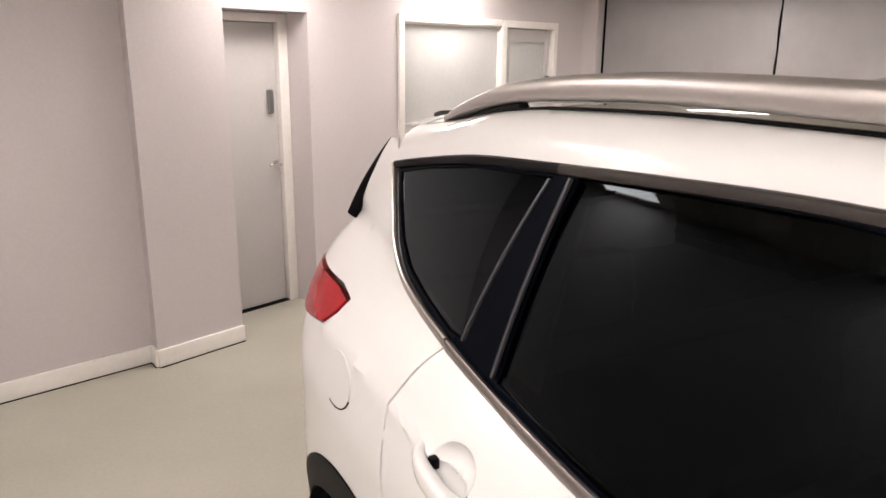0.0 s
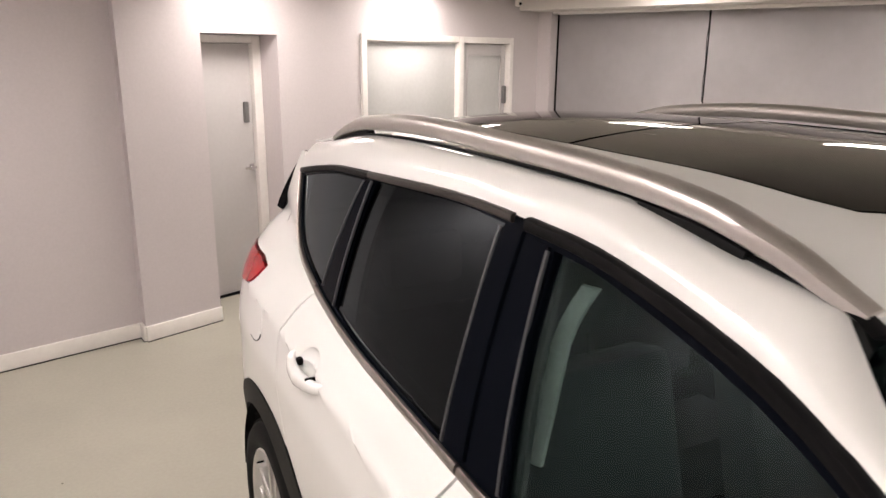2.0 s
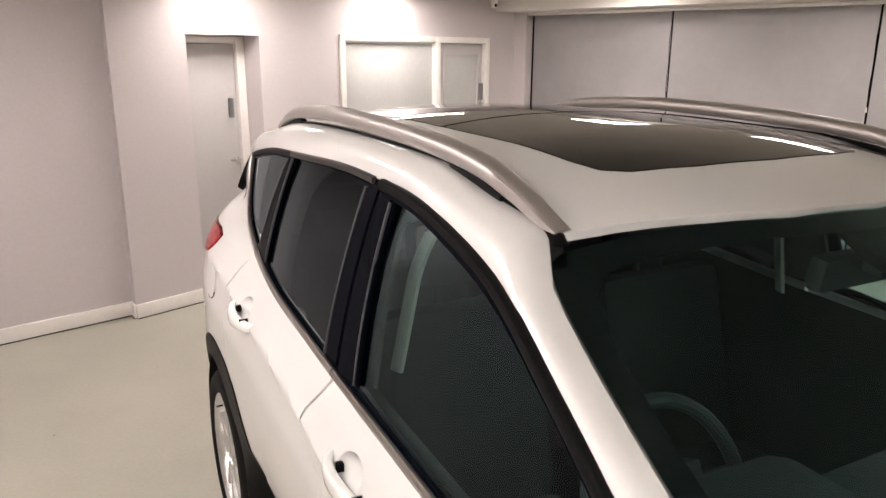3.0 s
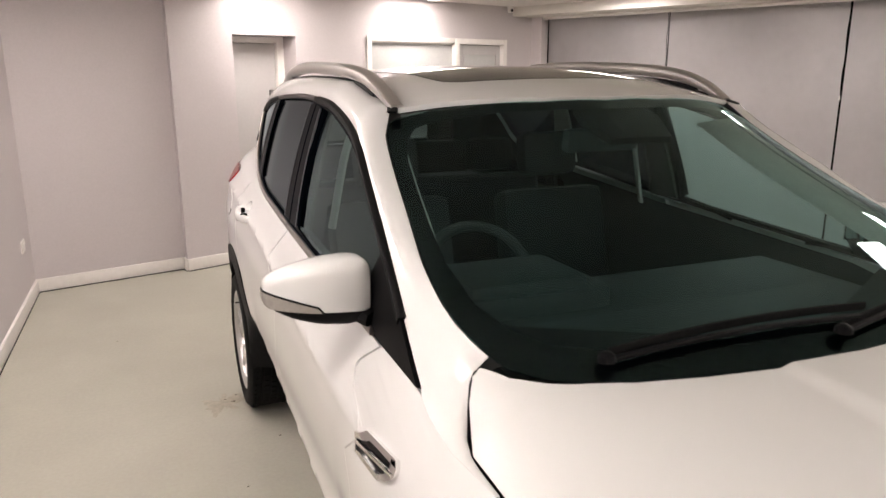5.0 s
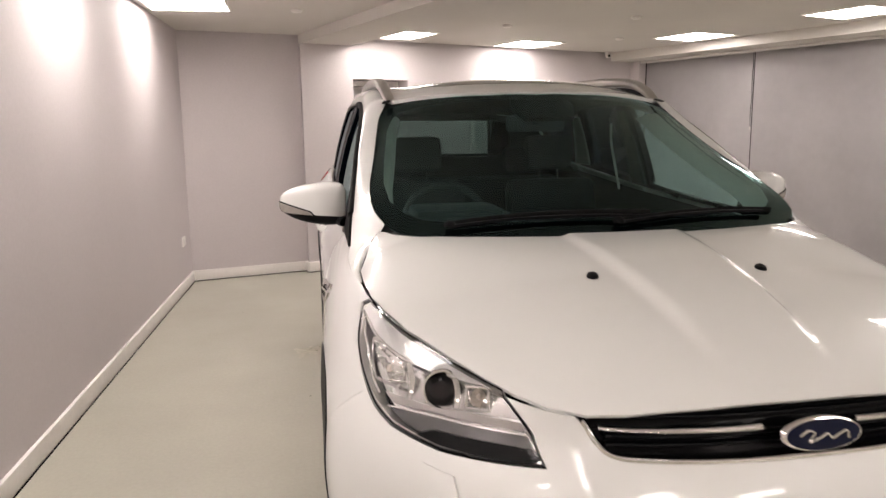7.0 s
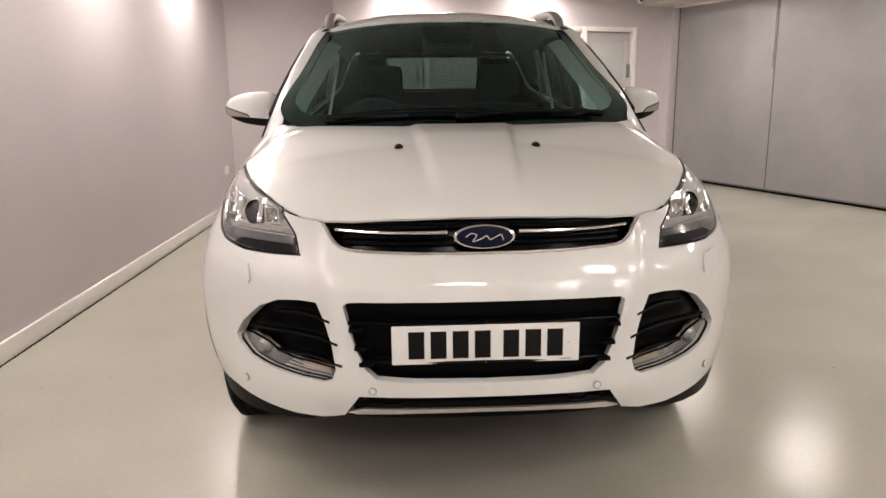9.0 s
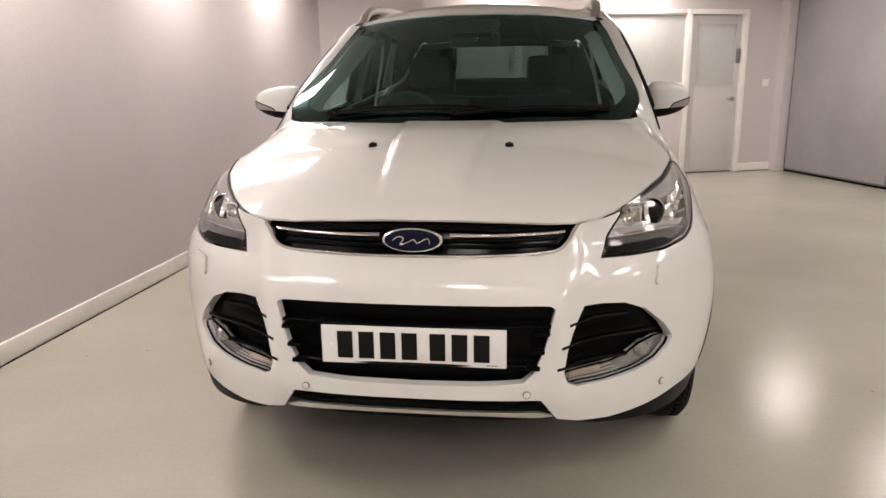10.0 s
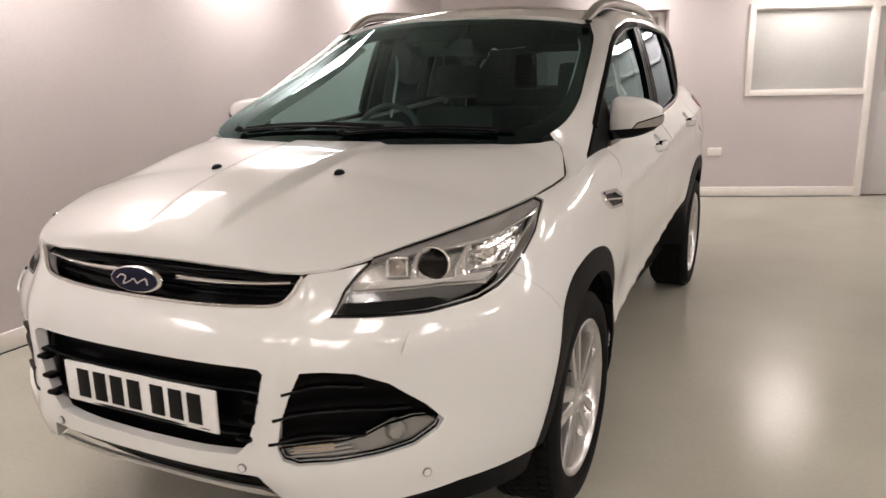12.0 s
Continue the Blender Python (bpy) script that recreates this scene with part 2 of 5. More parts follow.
# back wall with the door recess and the window screen
back = thing("wall_back", "lilac-grey painted back wall with a recessed door and a glazed screen", "wall", kind="structure")
WIN_U0, WIN_U1, WIN_TOP, SILL = 3.352, 5.41, 2.02, 1.08
MULL_U = 4.60
for u0, u1, z0, z1 in ((DOOR_U0, DOOR_U1, 1.99, CEILING), (DOOR_U1, WIN_U0, 0, CEILING), (WIN_U0, WIN_U1, WIN_TOP, CEILING),
                       (WIN_U0, MULL_U - .03, 0, SILL), (WIN_U1, 6.05, 0, CEILING)):
    part("wall_panel", prism([uv(u0, BACK_V), uv(u1, BACK_V), uv(u1, BACK_V + .30), uv(u0, BACK_V + .30)], z0, z1), M_WALL, back, smooth=False)


def bar(bm, u0, u1, v0, v1, z0, z1, bevel=.004):
    b = bmesh.new()
    box(b, u0, u1, v0, v1, z0, z1, bevel)
    return merge(bm, b, pose(0, 0, 0, 0, 0, TURN))


def bars(*rows, bevel=.004):
    bm = bmesh.new()
    for r in rows:
        bar(bm, *r, bevel=bevel)
    return bm


# recessed door
door_1 = thing("door_1", "pale grey flush door, shut, deep in a wall recess", "door", kind="structure")
DV = BACK_V + .26
part("door_frame", bars((DOOR_U0 - .02, DOOR_U0 + .045, DV - .04, DV + .06, 0, 1.985), (DOOR_U1 - .075, DOOR_U1 - .002, DV - .04, DV + .06, 0, 1.985),
                        (DOOR_U0 + .045, DOOR_U1 - .075, DV - .04, DV + .06, 1.93, 1.985)), M_WHITE, door_1, "white painted door frame")
part("door_leaf", bars((DOOR_U0 + .05, DOOR_U1 - .08, DV, DV + .04, .012, 1.925)), M_DOOR, door_1)
part("threshold", bars((DOOR_U0, DOOR_U1, DV - .03, DV + .08, 0, .008), bevel=.001), M_DARK, door_1, "dark gap under the door")
part("keypad_lock", bars((DOOR_U1 - .165, DOOR_U1 - .122, DV - .03, DV - .001, 1.34, 1.50), bevel=.012), M_GREYBOX, door_1, "grey metal keypad lock")
part("lever_handle", bars((DOOR_U1 - .20, DOOR_U1 - .10, DV - .055, DV - .04, .985, 1.005), (DOOR_U1 - .125, DOOR_U1 - .105, DV - .05, DV - .001, .985, 1.005),
                          (DOOR_U1 - .14, DOOR_U1 - .09, DV - .012, DV - .001, .97, 1.02)), M_CHROME, door_1, "chrome lever handle")
part("door_back", bars((DOOR_U0 - .05, DOOR_U1 + .1, DV + .09, DV + .12, 0, 2.1)), M_WALL, door_1)

# glazed screen with its own door
screen_1 = thing("window_1", "white-framed obscured glass window beside a door", "window", kind="structure")
FV0, FV1 = BACK_V - .022, BACK_V + .10
part("window_frame", bars((WIN_U0, WIN_U0 + .055, FV0, FV1, SILL, WIN_TOP), (WIN_U0 + .055, MULL_U - .035, FV0, FV1, WIN_TOP - .055, WIN_TOP),
                          (WIN_U0 + .055, MULL_U - .035, FV0, FV1, SILL, SILL + .05)), M_WHITE, screen_1)
part("pane", bars((WIN_U0 + .05, MULL_U - .03, BACK_V + .03, BACK_V + .04, SILL + .04, WIN_TOP - .05), bevel=.001), M_FROST, screen_1, "obscured grey glass pane")
part("window_beading", bars((WIN_U0 + .056, WIN_U0 + .07, BACK_V + .012, BACK_V + .03, SILL + .05, WIN_TOP - .056),
                            (WIN_U0 + .07, MULL_U - .036, BACK_V + .012, BACK_V + .03, WIN_TOP - .07, WIN_TOP - .056),
                            (WIN_U0 + .07, MULL_U - .036, BACK_V + .012, BACK_V + .03, SILL + .051, SILL + .065), bevel=.002), M_WHITE, screen_1)
door_2 = thing("door_2", "pale grey half-glazed door, shut, with a keypad lock", "door", kind="structure")
part("door_frame", bars((MULL_U - .035, MULL_U + .035, FV0 - .004, FV1, 0, WIN_TOP), (WIN_U1 - .06, WIN_U1, FV0 - .004, FV1, 0, WIN_TOP),
                        (MULL_U + .035, WIN_U1 - .06, FV0 - .004, FV1, WIN_TOP - .06, WIN_TOP)), M_WHITE, door_2, "white painted door frame")
L0, L1 = MULL_U + .04, WIN_U1 - .065
part("door_leaf", bars((L0, L0 + .10, BACK_V + .03, BACK_V + .07, .012, 1.955), (L1 - .06, L1, BACK_V + .03, BACK_V + .07, .012, 1.955),
                       (L0 + .10, L1 - .06, BACK_V + .03, BACK_V + .07, 1.86, 1.955), (L0 + .10, L1 - .06, BACK_V + .03, BACK_V + .07, .012, 1.09)), M_DOOR, door_2)
part("pane", bars((L0 + .095, L1 - .055, BACK_V + .045, BACK_V + .055, 1.085, 1.865), bevel=.001), M_FROST, door_2, "obscured grey glass pane")
part("beading", bars((L0 + .10, L0 + .115, BACK_V + .022, BACK_V + .045, 1.09, 1.86), (L1 - .075, L1 - .06, BACK_V + .022, BACK_V + .045, 1.09, 1.86),
                     (L0 + .115, L1 - .075, BACK_V + .022, BACK_V + .045, 1.845, 1.86), (L0 + .115, L1 - .075, BACK_V + .022, BACK_V + .045, 1.09, 1.105), bevel=.002), M_DOOR, door_2)
part("keypad_lock", bars((L1 - .055, L1 - .010, BACK_V - .005, BACK_V + .03, 1.37, 1.55), bevel=.012), M_GREYBOX, door_2, "dark grey keypad lock")
part("lever_handle", bars((L1 - .17, L1 - .05, BACK_V - .03, BACK_V - .012, .925, .945), (L1 - .075, L1 - .055, BACK_V - .025, BACK_V + .03, .925, .945),
                          (L1 - .09, L1 - .04, BACK_V + .018, BACK_V + .031, .905, .965)), M_CHROME, door_2, "chrome lever handle")
part("backing", bars((WIN_U0, WIN_U1, BACK_V + .12, BACK_V + .15, 0, WIN_TOP)), M_WALL, screen_1)

# right-hand wall: hanging grey screens under a bulkhead
ra, rb = Vector(R0), Vector(R1)
rd = (rb - ra).normalized()
rn = Vector((rd.y, -rd.x))  # into the room
right = thing("wall_right", "wall of tall grey hanging screens with thin dark gaps", "wall", kind="structure")
part("backing", prism([ra - rn * .02, rb - rn * .02, rb - rn * .2, ra - rn * .2], 0, CEILING), M_DARK, right, smooth=False)
for s0, s1 in ((.06, 1.655), (1.672, 3.43), (3.447, 5.2), (5.217, 7.0), (7.017, 8.8), (8.817, 10.1)):
    p, q = ra + rd * s0, ra + rd * s1
    bm = bmesh.new()
    n = 14
    rows = []
    for k in range(n + 1):
        c = p + (q - p) * (k / n) + rn * (.006 * math.sin(k * 1.3 + s0) + .004 * math.sin(k * 2.9))
        rows.append([bm.verts.new((c.x, c.y, z)) for z in (.045, 1.2, 2.285)])
    for g, h in zip(rows, rows[1:]):
        for j in range(2):
            bm.faces.new((g[j], h[j], h[j + 1], g[j + 1]))
    bmesh.ops.solidify(bm, geom=bm.faces[:], thickness=.008)
    part("screen_panel", bm, M_SHUTTER, right)
    foot = bmesh.new()
    box(foot, s0, s1, -.012, .012, .03, .048, .003)
    part("bottom_bar", foot, M_GREYBOX, right, m=Matrix(((rd.x, rn.x, 0, ra.x), (rd.y, rn.y, 0, ra.y), (0, 0, 1, 0), (0, 0, 0, 1))))
RM = Matrix(((rd.x, rn.x, 0, ra.x), (rd.y, rn.y, 0, ra.y), (0, 0, 1, 0), (0, 0, 0, 1)))
part("head_rail", boxes((.0, 10.1, .03, .075, 2.262, 2.292), bevel=.006), M_WHITE, right, "white head rail", m=RM)
for s in (1.663, 3.438):
    line = [Vector((s + .004 * math.sin(k), .03 + .003 * math.sin(k * 2.1), 2.26 - k * .06)) for k in range(15)]
    part("pull_cord", tube(line, lambda k: (.003, .003), 6, up=Vector((0, 1, 0))), M_DARK, right, m=RM)
    part("cord_weight", lathe([(1.40, 0), (1.402, .008), (1.44, .006), (1.445, 0)], 10, "z"), M_WHITE, right, m=RM @ pose(s, .03, 0))
tagged(part("bulkhead", boxes((-.2, 10.2, .0, .44, 2.294, CEILING + .02)), M_CEIL, smooth=False, m=RM), "off-white boxed bulkhead along the screens", "bulkhead", kind="structure")
tagged(part("wall_return", bars((6.02, 6.07, 6.1, BACK_V + .2, 0, CEILING), (5.87, 6.05, BACK_V - .16, BACK_V + .02, 0, CEILING)), M_WALL, smooth=False),
       "narrow lilac-grey corner pier", "wall", kind="structure")
# ceiling beam from the pier
tagged(part("ceiling_beam", prism([uv(1.245, 6.4), uv(1.80, 6.4), uv(1.80, -6), uv(1.245, -6)], BEAM, CEILING + .01), M_CEIL, smooth=False),
       "shallow off-white boxed ceiling beam", "beam", kind="structure")
# walls behind the camera
tagged(wall_box("wall_front", (-2.6, -5.0), (8.0, -5.0), .2, 0, CEILING, M_WALL, side=-1), "lilac-grey painted front wall", "wall", kind="structure")
tagged(wall_box("wall_side", R1, (7.2, -5.2), .2, 0, CEILING, M_WALL), "lilac-grey painted side wall", "wall", kind="structure")

# skirting
skirt = thing("baseboard", "white painted skirting boards with a dark line at the floor", "skirting", kind="structure")


def skirting(a, b, h=.105, off=.018):
    a, b = Vector(a), Vector(b)
    d = (b - a).normalized()
    n = Vector((d.y, -d.x))
    m = Matrix(((d.x, n.x, 0, a.x), (d.y, n.y, 0, a.y), (0, 0, 1, 0), (0, 0, 0, 1)))
    bm = boxes((-.004, (b - a).length + .004, -.004, off, .004, h), bevel=.005)
    part("skirting_board", bm, M_WHITE, skirt, m=m)
    part("floor_joint", boxes((0, (b - a).length, 0, off + .003, 0, .006)), M_DARK, skirt, "dark gap along the floor", m=m)


for p, q in ((A0, A1), (A1, A2), (A2, COL0), (COL0, COL1), (uv(DOOR_U1, BACK_V), uv(MULL_U - .04, BACK_V)), (uv(WIN_U1, BACK_V), uv(5.88, BACK_V))):
    skirting(p, q)


# ceiling lights
def ceiling_light(x, y, turn=TURN):
    ob = thing("ceiling_light", "square white ceiling light panel, lit", "ceiling light", "ceiling light panels", at=(x, y, CEILING), turn=turn)
    part("frame", boxes((-.3, .3, -.3, -.285, -.012, .002), (-.3, .3, .285, .3, -.012, .002), (-.3, -.285, -.285, .285, -.012, .002),
                        (.285, .3, -.285, .285, -.012, .002), bevel=.002), M_WHITE, ob)
    part("diffuser", boxes((-.284, .284, -.284, .284, -.008, .001)), M_LIGHT, ob, smooth=False)
    return ob


# the panels at y < 0 are unseen, added to light the car's nose
for x, y in ((-.02, 6.36), (1.55, 7.08), (3.14, 6.26), (3.68, 4.55), (-1.80, 4.68), (-1.86, 2.95), (-1.88, 1.25), (4.3, 2.7), (4.9, .8),
             # (2.7, 1.6) is an unseen fill panel, added for the bonnet and left side
             (2.7, 1.6), (-1.93, -.7), (-1.93, -2.4), (.1, -3.0), (1.7, -1.6), (3.5, -1.1), (5.4, -1.2), (1.8, -3.4), (3.7, -3.0), (2.2, -4.6)):
    ceiling_light(x, y, 1.0 if x < -1 else TURN)


def ceiling_sensor(x, y):
    ob = thing("smoke_detector", "small round white ceiling fitting", "ceiling fitting", "round ceiling fittings", at=(x, y, CEILING))
    part("body", lathe([(0, .045), (-.012, .045), (-.022, .03), (-.024, 0)], 20, "z"), M_WHITE, ob)


for x, y in ((.9, 5.6), (1.9, 5.0), (2.4, 6.5), (-1.0, 4.9)):
    ceiling_sensor(x, y)


def power_socket(name, p, n_deg, w, label):
    ob = thing(name, label, "socket" if "socket" in name else "switch", at=p, turn=n_deg)
    part("plate", boxes((-w / 2, w / 2, -.012, .0, -.043, .043), bevel=.004), M_WHITE, ob)
    if "socket" in name:
        for s in (-.25, .25):
            part("switch_rocker", boxes((s * w - .008, s * w + .008, -.017, -.011, .008, .028), bevel=.002), M_WHITE, ob)
    else:
        part("rocker", boxes((-.012, .012, -.018, -.011, -.02, .02), bevel=.003), M_WHITE, ob)
    return ob


power_socket("wall_socket", (*uv(3.085, BACK_V - .001), .495), TURN, .146, "white double power socket on the grey wall")
power_socket("light_switch", (*uv(5.72, BACK_V - .001), 1.123), TURN, .086, "white light switch on the grey wall")
power_socket("wall_socket", (-2.143, 5.85, .45), 90.9, .146, "white double power socket low on the wall")

cctv = thing("security_camera", "small white dome security camera under the ceiling", "security camera", at=(*uv(5.41, BACK_V - .07), CEILING))
part("mount", lathe([(0, .04), (-.015, .04), (-.02, .032), (-.025, 0)], 20, "z"), M_WHITE, cctv)
part("housing", lathe([(-.02, .0), (-.02, .034), (-.05, .036), (-.07, .03), (-.08, 0)], 20, "z"), M_WHITE, cctv)
part("lens", lathe([(0, 0), (0, .017), (.008, .012), (.012, 0)], 16, "z"), M_GLOSS, cctv, m=pose(0, -.036, -.05, 90, 0, 0))


# grit and a stain on the floor
def fleck(x, y, size, turn):
    bm = bmesh.new()
    pts = [(math.cos(t) * size * (.6 + .4 * math.sin(3 * t + turn)), math.sin(t) * size * .6) for t in [2 * math.pi * k / 9 for k in range(9)]]
    v = [bm.verts.new((px, py, .0005 + .0012 * (k % 2))) for k, (px, py) in enumerate(pts)]
    mid = bm.verts.new((0, 0, .004))
    for k in range(9):
        bm.faces.new((v[k], v[(k + 1) % 9], mid))
    ob = part("grit", bm, M_GRIT, smooth=False, m=pose(x, y, 0, 0, 0, math.degrees(turn)))
    tagged(ob, "small dark fleck of grit on the floor", "grit", "flecks of grit")


def floor_stain(x, y, r):
    bm = bmesh.new()
    mid = bm.verts.new((0, 0, .001))
    ring = []
    for k in range(48):
        t = 2 * math.pi * k / 48
        q = r * (.55 + .22 * math.sin(2 * t + 1) + .16 * math.sin(5 * t) + .12 * math.sin(9 * t + 2) + .08 * math.sin(17 * t))
        ring.append(bm.verts.new((math.cos(t) * q, 1.6 * math.sin(t) * q, .0008)))
    for k in range(48):
        bm.faces.new((mid, ring[k], ring[(k + 1) % 48]))
    ob = part("floor_stain", bm, M_STAIN, smooth=False, m=pose(x, y, 0, 0, 0, 0))
    tagged(ob, "faint brown smudge of dirt on the painted floor", "stain")


floor_stain(-1.0, 3.62, .13)
for x, y, size, turn in ((-.99, 2.77, .008, .3), (-.79, 3.16, .010, 1.2), (-1.865, 1.16, .006, 2.0), (-1.60, 1.255, .006, .9), (-1.533, 4.80, .008, 2.6), (1.74, 1.12, .007, .2),
                         (-.95, 3.62, .018, .5), (-.99, 3.66, .012, 1.9), (-.93, 3.70, .010, 2.8)):
    fleck(x, y, size, turn)


# ---------- the car: surfaces ----------
def spline(ks, vs):
    """Smooth curve through the knots (monotone cubic)."""
    n = len(ks)
    d = [(vs[i + 1] - vs[i]) / (ks[i + 1] - ks[i]) for i in range(n - 1)]
    m = [d[0]] + [0 if d[i - 1] * d[i] <= 0 else 2 * d[i - 1] * d[i] / (d[i - 1] + d[i]) for i in range(1, n - 1)] + [d[-1]]

    def at(k):
        if k <= ks[0]:
            return vs[0] + m[0] * (k - ks[0])
        if k >= ks[-1]:
            return vs[-1] + m[-1] * (k - ks[-1])
        i = max(j for j in range(n - 1) if ks[j] <= k)
        h = ks[i + 1] - ks[i]
        t = (k - ks[i]) / h
        return ((1 + 2 * t) * (1 - t) ** 2 * vs[i] + t * (1 - t) ** 2 * h * m[i]
                + t * t * (3 - 2 * t) * vs[i + 1] + t * t * (t - 1) * h * m[i + 1])
    return at


def rounded(curve, lo, hi, width):
    """The same curve with its knots smoothed away, from a fine table."""
    n = 600
    h = (hi - lo) / n
    raw = [curve(lo + h * (k - 60)) for k in range(n + 121)]
    w = max(1, int(width / h))
    for _ in range(2):
        tot = [0]
        for v in raw:
            tot.append(tot[-1] + v)
        raw = [(tot[min(len(raw), k + w + 1)] - tot[max(0, k - w)]) / (min(len(raw), k + w + 1) - max(0, k - w)) for k in range(len(raw))]

    def at(k):
        t = min(n + 119.999, max(0, (k - lo) / h + 60))
        i = int(t)
        return raw[i] + (raw[i + 1] - raw[i]) * (t - i)
    return at


def ease(a, b, k):
    t = min(1, max(0, (k - a) / (b - a)))
    return t * t * (3 - 2 * t)


nose_y = spline([.20, .30, .39, .47, .56, .66, .75, .80, .86, .92, .96, 1.0, 1.04, 1.1],
                [.03, -.03, -.055, -.075, -.073, -.070, -.061, -.038, 0, .01, .06, .2, .4, .55])
side_x = spline([.2, .3, .42, .55, .70, .80, .88, .945, 1.0, 1.055, 1.10, 1.16],
                [.855, .885, .897, .893, .905, .907, .894, .874, .846, .80, .745, .65])
nose_y, side_x = rounded(nose_y, .15, 1.2, .014), rounded(side_x, .15, 1.4, .018)
lift = spline([.9, 1.16, 1.7, 2.47, 3.4, 4.2], [0, .05, .085, .115, .155, .19])
belt_z = spline([1.15, 2.47, 3.37, 3.9], [1.092, 1.155, 1.231, 1.29])
crease_z = spline([1.2, 1.8, 2.43, 2.8, 3.3, 3.6, 3.95], [.952, .972, 1.027, 1.062, 1.096, 1.118, 1.135])
TAIL_Y, FRONT_L = 4.40, .95


def side(y, z):
    """Half width of the lower body at y, z."""
    zeta = z - lift(y) * ease(.7, .95, z)
    w = side_x(zeta)
    # hollow of the doors and the crease along the handles
    w += -.010 * math.exp(-((z - .62) / .12) ** 2) * ease(1.3, 1.6, y) * (1 - ease(2.9, 3.3, y))
    w += .023 * math.exp(-((y - .75) / .45) ** 2 - ((z - .62) / .3) ** 2) + .006 * math.exp(-((y - 3.6) / .45) ** 2 - ((z - .62) / .3) ** 2)
    w += .040 * math.exp(-((y - .46) / .16) ** 2 - ((z - .58) / .19) ** 2)
    dz = z - crease_z(y)
    w += (.018 if dz > 0 else .015) * math.exp(-abs(dz) / (.022 if dz > 0 else .045)) * ease(1.15, 1.5, y) * (1 - ease(3.75, 4.0, y)) - .004 * ease(1.2, 1.6, y) * (1 - ease(3.8, 4, y))
    # the doors turn in under a crease along the sill
    w -= .15 * min(1, max(0, .468 + .09 * (y - 1.35) - z) / .25) ** .85 * ease(1.27, 1.42, y) * (1 - ease(3.08, 3.2, y))
    f = nose_y(z)
    L = FRONT_L - f
    if y < FRONT_L and L > 0:
        k = min(1, max(0, (FRONT_L - y) / L))
        w *= max(0, 1 - k ** 3) ** .36
    if y > 3.3:
        k = min(1, (y - 3.3) / (TAIL_Y - 3.3))
        w *= max(0, 1 - k ** 5 * .9) ** .45
    return w


def cabin(y, z):
    """Half width of the glasshouse."""
    dz = z - belt_z(y)
    x = .812 - .17 * dz - .27 * dz * dz
    if y > 2.9:
        x -= .039 * ((y - 2.9) / .5) ** 1.6
    return x


hood_c = spline([.03, .06, .10, .2, .3, .543, .9, 1.2], [.935, .958, .978, 1.015, 1.045, 1.098, 1.145, 1.165])


def hood(x, y):
    a = abs(x)
    z = hood_c(y) - .092 * (a / .79) ** (2.2 + 8.5 * ease(.55, 1.08, y) + 13 * ease(.98, 1.11, y))
    edge = .108 + .085 * y
    return z + .019 * (1 - ease(edge - .008, edge + .013, a)) * ease(.06, .36, y) * (1 - .55 * ease(.62, .92, y))


roof_c = spline([1.74, 1.85, 2.0, 2.2, 2.4, 2.9, 3.4, 3.9, 4.2], [1.597, 1.628, 1.658, 1.686, 1.699, 1.705, 1.688, 1.628, 1.585])


def roof(x, y):
    return roof_c(y) - .07 * (abs(x) / .62) ** 2.3 + .020 * ease(.45, .60, abs(x)) * ease(2.1, 2.35, y) * (1 - ease(3.3, 3.7, y))


screen_c = spline([.88, 1.2, 1.5, 1.8, 2.0], [1.135, 1.305, 1.463, 1.612, 1.705])


def screen(x, y):
    """Height of the windscreen: a bent sheet, whose sides lie further back."""
    return screen_c(y - (.055 + .165 * ease(1.0, 1.9, y)) * (abs(x) / .65) ** 2.2) - .03 * (abs(x) / .65) ** 2


def flank(y, z):
    """Half width of the rear quarter: body side below the belt, glasshouse above."""
    b = belt_z(y)
    t = ease(b - .06, b + .05, z)
    return side(y, z) * (1 - t) + cabin(y, z) * t


def from_front(x, z):
    """The y of the nose at half width x and height z."""
    lo, hi = nose_y(z), FRONT_L
    for _ in range(30):
        mid = (lo + hi) / 2
        if side(mid, z) < x:
            lo = mid
        else:
            hi = mid
    return hi


def F(x, z):
    """A point of the nose, given as seen from the front, unrolled into (way round the nose, height)."""
    return Vector((x + from_front(x, z) - nose_y(z), z)) if x > 0 else Vector((0, z))


def S(y, z):
    """A point of the body side, given as seen from the side, unrolled likewise."""
    return Vector((side(y, z) + y - nose_y(z), z))


def ridge(x, z):
    """Raised borders of the lower grille and the hollows about the outer intakes."""
    line = .40 + .05 * ease(.62, .92, z) + .03 * (1 - ease(.38, .5, z))
    out = .016 * math.exp(-((x - line) / .04) ** 2) * ease(.36, .46, z) * (1 - ease(.86, .95, z))
    out -= .012 * math.exp(-((x - .57) / .12) ** 2 - ((z - .62) / .11) ** 2)
    return out


edge_y = (.03, .057, .084, .121, .175, .239, .331, .49, .618, .714, .82)
fullness = spline(edge_y, (0, .012, .028, .039, .042, .044, .050, .048, .035, .021, 0))
edge_z = spline(edge_y, (.925, .931, .932, .939, .952, .966, .984, 1.006, 1.022, 1.032, 1.042))


def fuller(y, z):
    """How far the top of the nose swells out to meet the bonnet's edge."""
    if not .03 < y < .82 or z < .88:
        return 0
    return fullness(y) * min(1.1, (z - .88) / (edge_z(y) - .88)) ** 1.5


